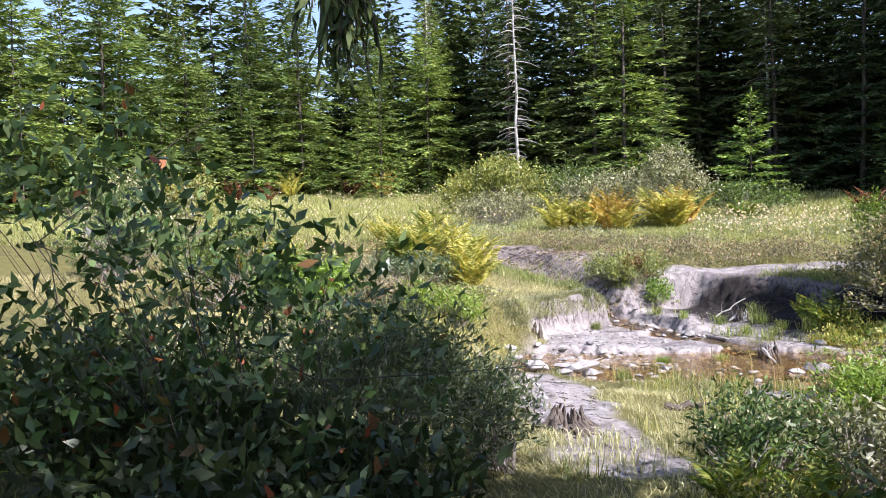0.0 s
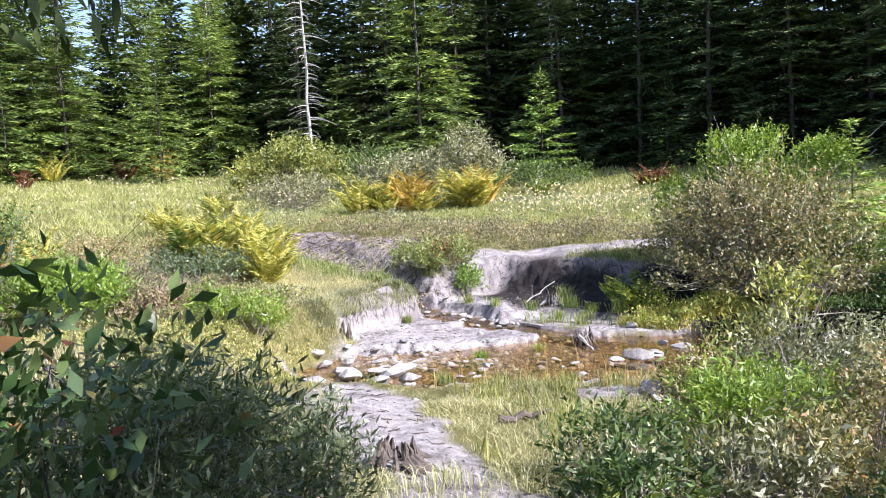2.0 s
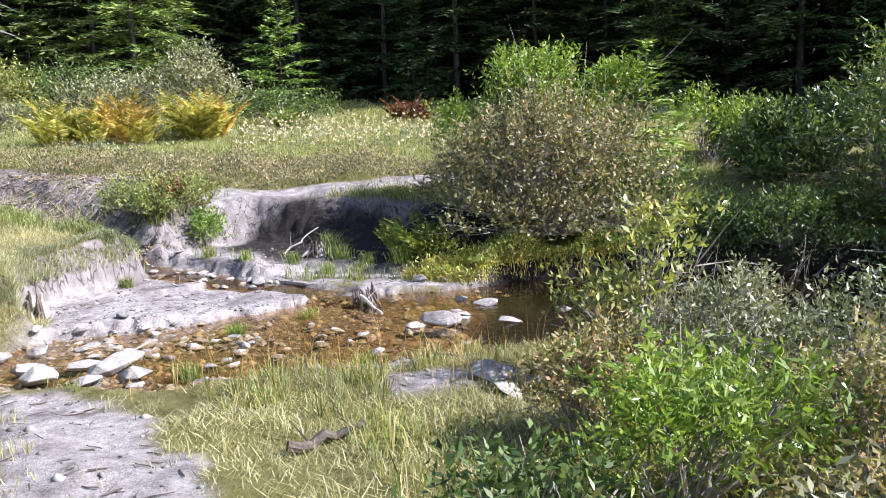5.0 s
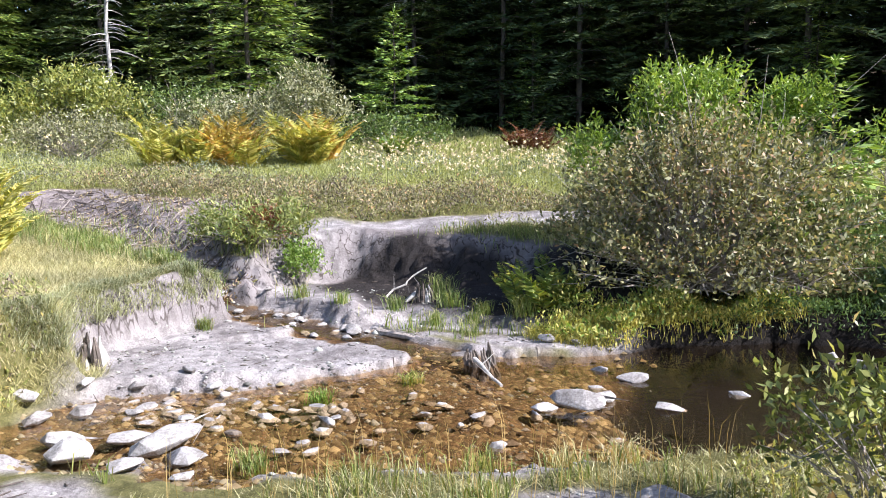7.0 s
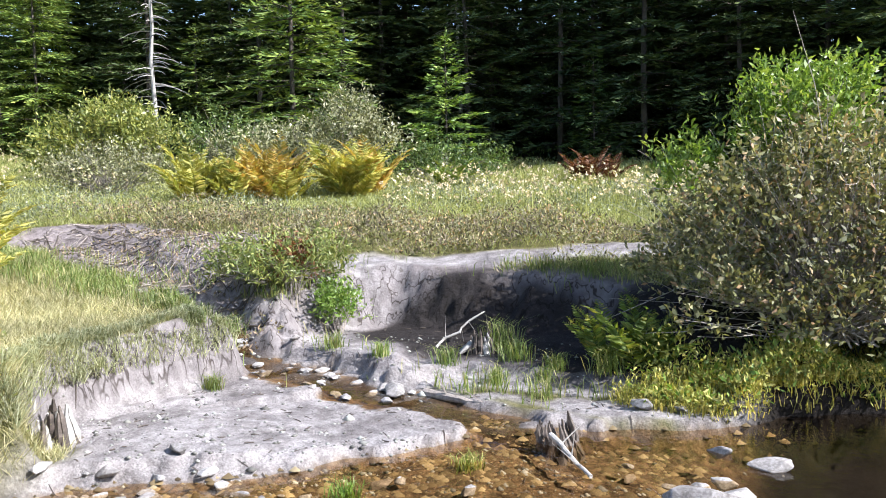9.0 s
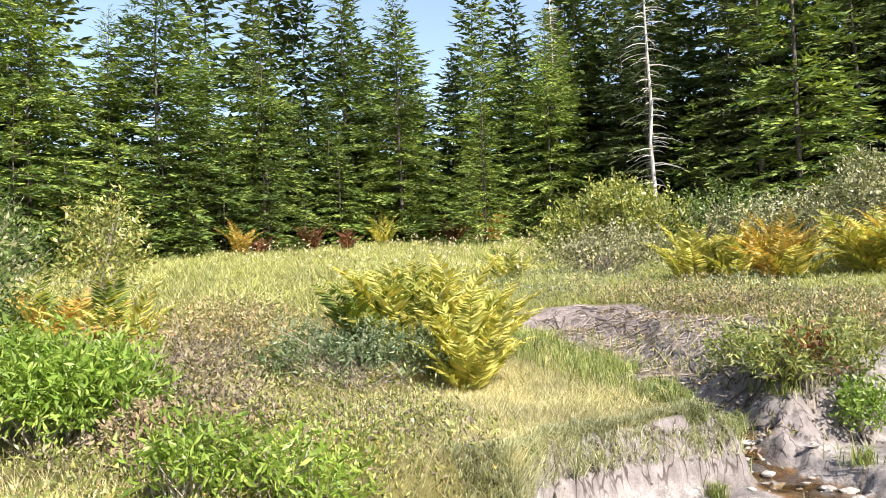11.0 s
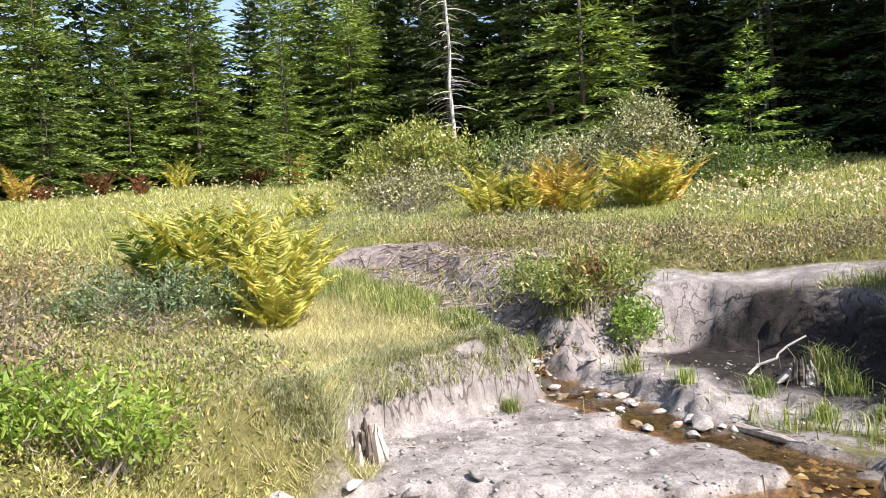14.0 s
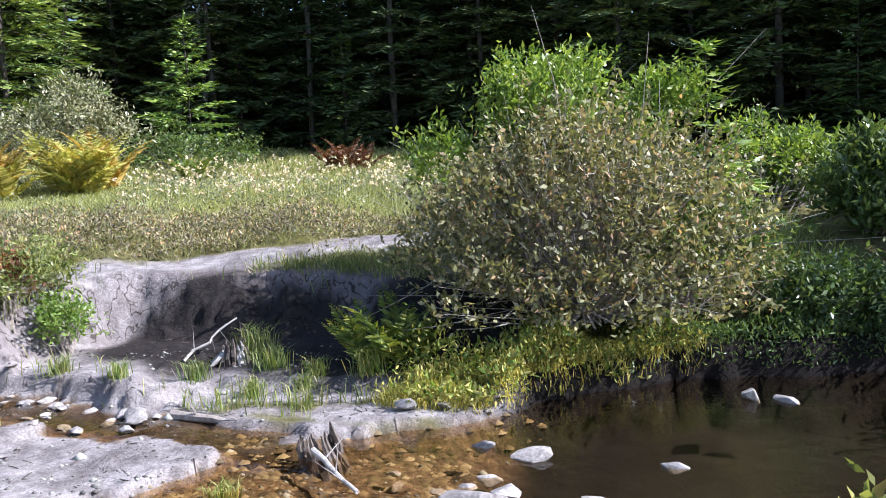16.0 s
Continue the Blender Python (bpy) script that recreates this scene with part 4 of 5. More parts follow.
def fern(x, y, size, kind, seed, label, group, n=19):
    r = np.random.default_rng(seed)
    t = thing("fern", label, "fern", group, G(x, y, -0.06))
    for i in range(n):
        a = 6.283 * i / n + r.normal() * 0.25
        s = size * r.uniform(0.7, 1.15)
        lean = r.uniform(-0.05, 0.3) if i % 3 else r.uniform(0.3, 0.6)
        m = Matrix.LocRotScale((math.cos(a) * 0.04, math.sin(a) * 0.04, 0), Euler((r.normal() * 0.1, lean, a)), (s, s, s))
        part("frond", FRONDS[kind][int(r.integers(0, 3))], t, "", m)


rf = np.random.default_rng(5)
for k, (cx, cy, size, kind) in enumerate(((-6.05, 9.95, 1.5, "yellow"), (-5.1, 10.5, 1.5, "gold"), (-3.95, 11.3, 1.7, "yellow"))):
    for i in range(4):
        fern(cx + rf.normal() * 0.24, cy + rf.normal() * 0.2, size * rf.uniform(0.8, 1.1), "gold" if (k == 1 and i < 3) or (k == 2 and i == 0) else "yellow", 200 + 4 * k + i, "tall yellow and gold autumn fern", "ferns before the willows", 17)
for k, (x, y, s, kind) in enumerate(((-3.75, 3.2, 0.95, "yellow"), (-3.45, 3.0, 0.8, "yellow"), (-4.05, 3.5, 1.0, "yellow"), (-4.5, 3.1, 1.15, "yellow"), (-4.75, 2.9, 1.1, "green"), (-4.35, 3.5, 1.1, "yellow"), (-5.0, 3.3, 1.1, "yellow"),
                                    (-5.6, 0.85, 0.95, "yellow"), (-5.85, 0.4, 1.0, "gold"), (-6.2, 0.2, 1.1, "green"), (-6.3, 0.8, 1.0, "green"), (-3.95, 0.75, 0.55, "yellow"),
                                    (-8.3, 5.8, 0.8, "yellow"), (-9.2, 8.4, 0.8, "yellow"), (-10.0, 9.0, 0.8, "green"))):
    fern(x, y, 1.25 * s, kind, 230 + k, "yellowing fern among the bog shrubs", "ferns of the bog")
for k, (x, y, s, kind) in enumerate(((1.4, 4.75, 0.9, "green"), (1.1, 4.85, 0.7, "green"), (3.05, -2.75, 0.55, "green"), (3.35, -2.55, 0.5, "green"), (-3.0, 13.2, 1.0, "green"))):
    fern(x, y, s, kind, 250 + k, "green fern in front of a bush", "green ferns", 13)
for k, (x, y, s) in enumerate(((-0.5, 14.8, 1.0), (-0.2, 15.0, 0.95), (-0.8, 15.0, 0.95), (-23.5, 18.0, 1.6), (-24.3, 17.6, 1.4), (-22.9, 18.6, 1.4), (-20.5, 11.5, 1.2), (-21.0, 8.8, 1.2))):
    fern(x, y, s, "red", 260 + k, "withered russet fern at the wood's edge", "russet ferns", 11)


for k, (th, off, s, kind) in enumerate(((44, -2.2, 1.6, "yellow"), (50, -2.0, 1.7, "gold"), (53, -2.6, 1.5, "red"), (58, -2.0, 1.6, "yellow"), (63, -2.4, 1.5, "red"), (68, -2.2, 1.6, "gold"), (34, -2.0, 1.5, "green"))):
    r_edge = float(forest_edge(th)) + off
    fern(1.7 - r_edge * math.sin(radians(th)), -1 + r_edge * math.cos(radians(th)), s, kind, 280 + k, "autumn fern at the far edge of the meadow", "ferns at the wood's edge", 11)


# ---- stones ----
def stone_mesh(seed, mat, flat=0.6):
    """An angular, slightly rounded block: the hull of scattered points, its edges chamfered and its faces roughened."""
    r = np.random.default_rng(seed)
    bm = bmesh.new()
    for k in range(15):
        d = r.normal(size=3)
        d /= np.linalg.norm(d)
        bm.verts.new(d * np.array([0.55, 0.45, 0.5 * flat]) * r.uniform(0.85, 1.08))
    hull = bmesh.ops.convex_hull(bm, input=bm.verts)
    bmesh.ops.delete(bm, geom=[v for v in bm.verts if not v.link_faces], context="VERTS")
    bmesh.ops.bevel(bm, geom=bm.edges[:], offset=0.035, segments=2, affect="EDGES", profile=0.6)
    bmesh.ops.triangulate(bm, faces=bm.faces[:])
    off = Vector((seed * 3.1, seed * 1.7, seed * 0.9))
    for v in bm.verts:
        v.co += v.co.normalized() * 0.03 * noise.noise(v.co * 5 + off)
    me = bpy.data.meshes.new("stone")
    bm.to_mesh(me)
    bm.free()
    me.materials.append(mat)
    return me


STONES = [stone_mesh(k + 1, ROCK, 0.34 + 0.06 * (k % 4)) for k in range(6)]
WETS = [stone_mesh(k + 21, ROCK_WET, 0.4 + 0.08 * (k % 3)) for k in range(4)]
rs = np.random.default_rng(8)


def stone(x, y, size, meshes=STONES, sink=0.12, label="pale granite stone in the brook", dz=0.0):
    me = meshes[int(rs.integers(0, len(meshes)))]
    ob = tagged(new("stone", me), label, "stone", "stones of the brook")
    s = (size * rs.uniform(0.9, 1.3), size * rs.uniform(0.7, 1.0), size * rs.uniform(0.8, 1.1))
    z = max(gz(x, y), -0.03 if meshes is STONES else -0.1) + s[2] * 0.26 * (1 - 2 * sink) + dz
    ob.matrix_basis = Matrix.LocRotScale((x, y, z), Euler((rs.normal() * 0.12, rs.normal() * 0.12, rs.uniform(0, 6.28))), s)
    return ob


for x, y, s in ((1.85, 2.5, 0.36), (2.02, 2.64, 0.26), (1.66, 2.38, 0.2), (1.27, 2.15, 0.13), (1.5, 1.62, 0.15), (1.2, 1.95, 0.1), (2.2, 3.22, 0.2), (2.45, 2.55, 0.2), (1.92, 3.42, 0.15), (2.9, 3.0, 0.17),
                (-0.33, 1.13, 0.42), (-0.6, 1.2, 0.3), (-0.12, 1.0, 0.26), (-0.75, 0.85, 0.4), (-0.3, 0.75, 0.22), (0.02, 0.78, 0.16), (-0.95, 1.05, 0.26), (0.35, 1.25, 0.13), (0.5, 1.3, 0.11), (-1.4, 1.35, 0.24), (-1.6, 1.5, 0.2), (-1.25, 1.6, 0.22),
                (-0.3, 3.95, 0.22), (-0.42, 4.05, 0.14), (-1.5, 4.12, 0.2), (-1.62, 4.25, 0.13), (-1.38, 4.28, 0.12), (-1.7, 4.05, 0.11), (-1.2, 4.25, 0.11), (-0.95, 4.2, 0.1), (-0.75, 3.9, 0.12), (1.45, 3.95, 0.2), (1.7, 3.98, 0.13),
                (3.72, 4.2, 0.24), (3.9, 4.1, 0.18), (2.42, 0.75, 0.32), (2.75, 0.6, 0.26), (2.55, 0.45, 0.2), (-0.9, 2.3, 0.16), (0.55, 0.95, 0.12)):
    stone(x, y, s)
for k in range(70):
    u = rs.random()
    x, y = -0.9 + 2.9 * u + rs.normal() * 0.35, 1.5 + 1.1 * u + rs.normal() * 0.4
    stone(x, y, rs.uniform(0.06, 0.15), WETS if rs.random() < 0.6 else STONES, 0.3, "brown stone lying on the stream bed")
for k in range(85):
    u = rs.random()
    x, y = -1.25 + 1.75 * u + rs.normal() * 0.1, 1.72 + 0.22 * u + rs.normal() * 0.2
    stone(x, y, 0.05 + 0.13 * rs.random() ** 1.6, STONES, 0.32, "flat pale cobble at the foot of the sandbar")
for k in range(40):
    u = rs.random()
    x, y = -0.2 - 2.6 * u + rs.normal() * 0.2, 3.9 + 0.75 * u + rs.normal() * 0.13
    stone(x, y, rs.uniform(0.06, 0.14), STONES, 0.25, "small pale stone in the upper brook")


def pebbles():
    """Gravel on the bar, the shores and the stream bed."""
    r = np.random.default_rng(3)
    n = 10000
    x = r.uniform(-2.2, 3.0, n)
    y = r.uniform(-2.5, 5.2, n)
    keep = (sand_mask(x, y) > 0.4) & (ground_z(x, y) < 0.3) & (r.random(n) < 0.35 + 0.65 * (np.abs(y - 2.0) < 1.1))
    x, y = x[keep], y[keep]
    s = (0.005 + 0.02 * r.random(len(x)) ** 3) * (1 + (r.random(len(x)) < 0.08))
    z = ground_z(x, y)
    base = np.array([(1, 0, 0), (0.3, 0.9, 0), (-0.8, 0.5, 0), (-0.6, -0.7, 0), (0.4, -0.85, 0), (0.1, 0.05, 0.62), (0, 0, -0.5)])
    tri = np.array([(0, 1, 5), (1, 2, 5), (2, 3, 5), (3, 4, 5), (4, 0, 5), (1, 0, 6), (2, 1, 6), (3, 2, 6), (4, 3, 6), (0, 4, 6)])
    a = r.uniform(0, 6.28, len(x))
    ca, sa = np.cos(a), np.sin(a)
    bx, by, bz = base[:, 0], base[:, 1], base[:, 2]
    V = np.stack([x[:, None] + s[:, None] * (ca[:, None] * bx - sa[:, None] * by), y[:, None] + 0.8 * s[:, None] * (sa[:, None] * bx + ca[:, None] * by), z[:, None] + s[:, None] * bz * r.uniform(0.7, 1.2, len(x))[:, None]], -1)
    F = (np.arange(len(x))[:, None, None] * 7 + tri[None]).reshape(-1, 3)
    tagged(new("gravel", mesh_of("gravel", V.reshape(-1, 3), F, GRAVEL)), "grey gravel on the sandbar and the stream bed", "gravel", kind="stuff")


pebbles()


def bed_gravel():
    """Small stones that cover the bed of the shallow water."""
    r = np.random.default_rng(4)
    n = 16000
    x, y = r.uniform(-1.8, 2.8, n), r.uniform(0.6, 4.2, n)
    z = ground_z(x, y)
    keep = (z < 0.02) & (z > -0.2) & (0.5 + 0.5 * noise2(x, y, 1.8, 27) > r.random(n) * 0.8)
    x, y, z = x[keep], y[keep], z[keep]
    s = 0.014 + 0.035 * r.random(len(x)) ** 2
    base = np.array([(1, 0, 0), (0.3, 0.9, 0), (-0.8, 0.5, 0), (-0.6, -0.7, 0), (0.4, -0.85, 0), (0.1, 0.05, 0.55)])
    tri = np.array([(0, 1, 5), (1, 2, 5), (2, 3, 5), (3, 4, 5), (4, 0, 5)])
    a = r.uniform(0, 6.28, len(x))
    ca, sa = np.cos(a)[:, None], np.sin(a)[:, None]
    V = np.stack([x[:, None] + s[:, None] * (ca * base[:, 0] - sa * base[:, 1]), y[:, None] + 0.75 * s[:, None] * (sa * base[:, 0] + ca * base[:, 1]), z[:, None] - 0.004 + s[:, None] * base[:, 2]], -1)
    F = (np.arange(len(x))[:, None, None] * 6 + tri[None]).reshape(-1, 3)
    tagged(new("bed_gravel", mesh_of("bed_gravel", V.reshape(-1, 3), F, GOLDGRAVEL)), "golden brown gravel under the shallow water", "gravel", kind="stuff")


bed_gravel()


# ---- dead wood ----
def stump(name, label, at, h, r0, spikes, mats, seed, tilt=(0, 0, 0)):
    """A rotted stump: a hollow shell of splintered staves of uneven height, with roots."""
    r = np.random.default_rng(seed)
    t = thing(name, label, "stump", "", at)
    t.rotation_euler = tilt
    for k in range(spikes):
        a = 6.283 * k / spikes + r.normal() * 0.12
        hh = h * r.uniform(0.5, 1.05)
        q = np.linspace(0, 1, 6)
        rad = r0 * (1.3 - 0.4 * q) + r.normal(size=6) * 0.012
        pts = np.stack([math.cos(a) * rad, math.sin(a) * rad, -0.06 + hh * q], 1)
        part("stave", mesh_of("stave", *tubes([(pts, r0 * np.array([0.3, 0.27, 0.25, 0.2, 0.14, 0.05]) * r.uniform(0.8, 1.2, 6))], 5), mats[int(r.random() * len(mats))]), t)
    for k in range(5):
        a = r.uniform(0, 6.28)
        q = np.linspace(0, 1, 4)
        part("root", mesh_of("root", *tubes([(np.stack([math.cos(a) * (r0 + q * r0 * 1.6), math.sin(a) * (r0 + q * r0 * 1.6), 0.04 - 0.08 * q], 1), r0 * np.array([0.4, 0.3, 0.2, 0.08]))], 5), mats[0]), t)
    return t


stump("bleached_stump", "splintered silver-grey stump at the foot of the cut bank", G(-1.73, 2.2, -0.04), 0.36, 0.12, 24, (DARKWOOD, SILVER, TWIG, DARKWOOD), 1, (0.05, 0.12, 0))
stump("root_stump", "dark gnarled root standing in the shallow water", G(1.02, 3.36, -0.02), 0.34, 0.1, 24, (DARKWOOD,), 2, (0.0, -0.15, 0))
stump("mossy_stump", "dark mossy stump at the edge of the shaded sand", G(0.05, 5.0), 0.22, 0.08, 18, (SILVER, DARKWOOD, DARKWOOD), 3)
stump("rotten_stump", "dark hollow rotten stump beside the track", G(1.42, -1.85), 0.22, 0.11, 22, (DARKWOOD,), 4)


def log(name, label, a, b, r0, mat, seed):
    r = np.random.default_rng(seed)
    q = np.linspace(0, 1, 8)
    A, B = np.array(a), np.array(b)
    pts = A + (B - A) * q[:, None] + r.normal(size=(8, 3)) * 0.012
    t = thing(name, label, "log", "", (0, 0, 0))
    part("stem", mesh_of("stem", *tubes([(pts, r0 * (1 - 0.4 * q) * r.uniform(0.85, 1.1, 8))], 8), mat), t)
    q3 = np.linspace(0, 1, 3)
    for j in (2, 4, 5):
        d = r.normal(size=3) * 0.12 + np.array([0, 0, 0.1])
        part("snapped_twig", mesh_of("snapped_twig", *tubes([(pts[j] + d * q3[:, None], r0 * 0.25 * (1.1 - q3))], 4), mat), t)


log("driftwood_log", "bleached log lying along the brook", (-0.1, 4.02, gz(-0.1, 4.02) + 0.03), (0.62, 3.82, 0.05), 0.034, TWIG, 1)
log("drift_branch", "thin bleached branch in the shallow water", (1.0, 3.2, 0.1), (1.3, 2.75, 0.02), 0.018, SILVER, 2)
log("leaning_stick", "thin grey stick leaning in the shaded hollow", (-0.35, 4.95, gz(-0.35, 4.95)), (0.0, 5.2, gz(0.0, 5.2) + 0.25), 0.012, SILVER, 3)
log("sunken_branch", "dark fallen branch on the near bank", (1.55, -0.55, gz(1.55, -0.55) + 0.03), (1.85, -0.2, gz(1.85, -0.2) + 0.06), 0.03, DARKWOOD, 4)


# ---- overhanging bough near the start ----
def overhang():
    r = np.random.default_rng(12)
    t = spruce("overhanging_spruce", "dark spruce whose bough hangs over the track", MIDDLE[1], G(0.7, -7.6), 0.0, 0.85)
    q = np.linspace(0, 1, 9)
    A, B = np.array([0.7, -7.6, 3.4]), np.array([2.66, -4.93, 2.66])
    main = A + (B - A) * q[:, None]
    main[:, 2] += 0.25 * np.sin(q * 3.1)
    inv = t.matrix_basis.inverted()
    to_local = lambda P: np.array([inv @ Vector(p) for p in P])
    lines, P, D = [(to_local(main), 0.02 * (1.1 - q) / 0.85)], [], []
    for k in range(44):
        u = 1.0 - 0.05 * r.random()
        b = A + (B - A) * u
        b[2] += 0.155 * math.sin(u * 3.1)
        ln = r.uniform(0.15, 0.52)
        s = np.linspace(0, 1, 14)
        d = np.array([r.normal() * 0.12, r.normal() * 0.12, -1.0])
        pts = b + d * (s * ln)[:, None]
        lines.append((to_local(pts[::3]), np.full(5, 0.004)))
        P.append(to_local(pts)), D.append(np.tile(d, (14, 1)) + r.normal(size=(14, 3)) * 0.35)
    part("bough", mesh_of("bough", *tubes(lines, 4), BARK), t)
    P, D = np.concatenate(P), np.concatenate(D)
    part("bough_needles", mesh_of("bough_needles", *leaf_cards(P, D, r.uniform(0.06, 0.12, len(P)), 0.024, r), NEEDLE), t)


overhang()
# Unseen spruces, added off to the side to cast shade over the start.
for x, y, s in ((6.6, -4.2, 0.8), (7.7, -5.9, 0.9), (8.2, -7.6, 1.1), (6.2, -10.0, 1.0)):
    spruce("shade_spruce", "unseen spruce added beside the track to shade the start", MIDDLE[int(abs(x)) % 4], G(x, y), x, s, "spruces by the track")


# ---- grasses ----
def field(name, label, n, box, test, height, width, lean, mat, seed, clump=0.0, bent=True):
    r = np.random.default_rng(seed)
    x, y = r.uniform(box[0], box[1], n), r.uniform(box[2], box[3], n)
    if clump:
        k = n // 14
        cx, cy = r.uniform(box[0], box[1], k), r.uniform(box[2], box[3], k)
        w = r.integers(0, k, n)
        x, y = cx[w] + r.normal(size=n) * clump, cy[w] + r.normal(size=n) * clump
    keep = test(x, y) > r.random(n)
    x, y = x[keep], y[keep]
    P = np.stack([x, y, ground_z(x, y) - 0.01], 1)
    width = width * (1 + 0.05 * np.clip(np.hypot(x - 1.7, y + 1) - 9, 0, 20))
    h = height * r.uniform(0.4, 1.3, len(x)) * (1 + 0.3 * noise2(x, y, 0.8, 12))
    V, F = blades(P, h, width * r.uniform(0.7, 1.3, len(x)), lean, r, bent)
    return tagged(new(name, mesh_of(name, V, F, mat)), label, "grass", kind="stuff")


def dry(x, y):
    return np.clip(1 - 1.4 * sand_mask(x, y) - peat_shade_mask(x, y) - litter_mask(x, y), 0, 1) * (ground_z(x, y) > 0.05)


def zone(ax, ay, bx, by, r, soft=0.5):
    return lambda x, y: 1 - step(r - soft, r + soft, seg_dist(x, y, ax, ay, bx, by)[0] + 0.4 * noise2(x, y, 1.1, 13))


mound = zone(-4.3, 3.6, -1.9, 2.6, 0.95)
mound2 = zone(-3.2, 1.6, -1.7, 1.4, 1.0)
fringe = zone(1.7, 4.2, 3.4, 4.7, 0.36, 0.2)
fringe2 = zone(3.3, 4.65, 6.5, 5.0, 0.5, 0.3)
near_mat = lambda x, y: dry(x, y) * (0.4 + 0.6 * (noise2(x, y, 1.4, 22) > -0.1))
heathband = zone(-5.5, 7.3, 1.6, 7.3, 0.95)
heathband2 = zone(-6.5, 2.2, -2.8, 0.9, 1.0)
far_meadow = lambda x, y: dry(x, y) * (1 - 0.8 * heathband(x, y)) * (np.hypot(x - 1.7, y + 1) > 6.5) * (y + 0.2 * x > 4.2 - 0.9 * np.maximum(-x - 4, 0))
field("meadow_grass", "yellow-green meadow grass with straw tips", 150000, (-27, 6, -1, 20), lambda x, y: far_meadow(x, y) * step(9.5, 12.5, np.hypot(x - 1.7, y + 1)), 0.24, 0.014, 0.95, GRASS, 1, bent=False)
field("meadow_grass", "yellow-green meadow grass with straw tips", 110000, (-8, 5, 5.5, 12), far_meadow, 0.2, 0.007, 1.0, GRASS, 2, bent=False)
field("mound_grass", "short bleached grass on top of the cut bank", 190000, (-6, -0.8, 0.3, 5.2), lambda x, y: dry(x, y) * np.maximum(mound(x, y), mound2(x, y)), 0.1, 0.0055, 1.0, GRASS_PALE, 3, bent=False)
field("matted_grass", "short trampled straw-coloured grass on the near bank", 120000, (-1.6, 4.6, -5.5, 2.3), near_mat, 0.085, 0.0055, 1.25, GRASS_PALE, 24, bent=False)
field("bank_grass", "green grass tufts on the near bank", 26000, (-1.5, 5.5, -6.5, 2.4), lambda x, y: dry(x, y) * (noise2(x, y, 1.6, 15) > 0.1), 0.17, 0.006, 0.9, GRASS_GREEN, 4, 0.06)
field("left_bank_grass", "green and straw grass among the bog shrubs", 60000, (-8, -1.2, -3, 3.4), lambda x, y: dry(x, y) * (0.3 + 0.7 * (noise2(x, y, 1.2, 19) > 0)), 0.12, 0.006, 0.9, GRASS_PALE, 5, 0.09, bent=False)
field("brook_grass", "green grass tufts along the upper brook", 26000, (-5.5, 1.2, 3.9, 6.2), lambda x, y: np.clip(1 - sand_mask(x, y) * 0.97 - 0.9 * peat_shade_mask(x, y), 0, 1) * (ground_z(x, y) > water_level(x, y) + 0.02), 0.16, 0.007, 0.7, GRASS_GREEN, 6, 0.06)
field("pool_fringe", "yellow-green grass hanging over the pool's edge", 40000, (0.9, 5.2, 3.5, 5.6), lambda x, y: fringe(x, y) * (ground_z(x, y) > 0.03), 0.13, 0.006, 1.1, MOSS, 7)
field("dry_sedge", "thin dry sedge stalks at the water's edge", 450, (0.2, 3.0, 0.3, 2.0), lambda x, y: (ground_z(x, y) > 0.0) * (ground_z(x, y) < 0.2) * 1.0, 0.36, 0.003, 0.4, SEDGE, 8)
field("sand_tufts", "straw tufts on the sandy track", 9000, (-0.8, 3.0, -3.2, 1.2), lambda x, y: (ground_z(x, y) > 0.04) * (noise2(x, y, 2.3, 18) > 0.15) * 1.0, 0.12, 0.005, 0.8, GRASS_PALE, 9, 0.05)


def lip(x, y):
    """The brink of the cut bank, where the turf hangs over."""
    g = ground_z(x, y)
    low = np.minimum(ground_z(x + 0.13, y - 0.05), ground_z(x + 0.05, y + 0.13))
    return (g > 0.34) * (g - low > 0.1) * (g - low < 0.42) * 1.0


field("lip_grass", "straw-coloured turf hanging over the cut bank", 90000, (-2.9, -0.3, 1.6, 4.3), lip, 0.13, 0.0055, 1.5, GRASS_PALE, 33)


def tuft(x, y, size, mat, seed, label="green grass tuft on the gravel"):
    r = np.random.default_rng(seed)
    n = 130
    p = r.normal(size=(n, 2)) * 0.05 * size
    P = np.stack([p[:, 0], p[:, 1], np.full(n, -0.01)], 1)
    ob = tagged(new("grass_tuft", mesh_of("grass_tuft", *blades(P, 0.2 * size * r.uniform(0.5, 1.2, n), 0.006, 0.8, r), mat)), label, "grass", "grass tufts")
    ob.location = G(x, y)


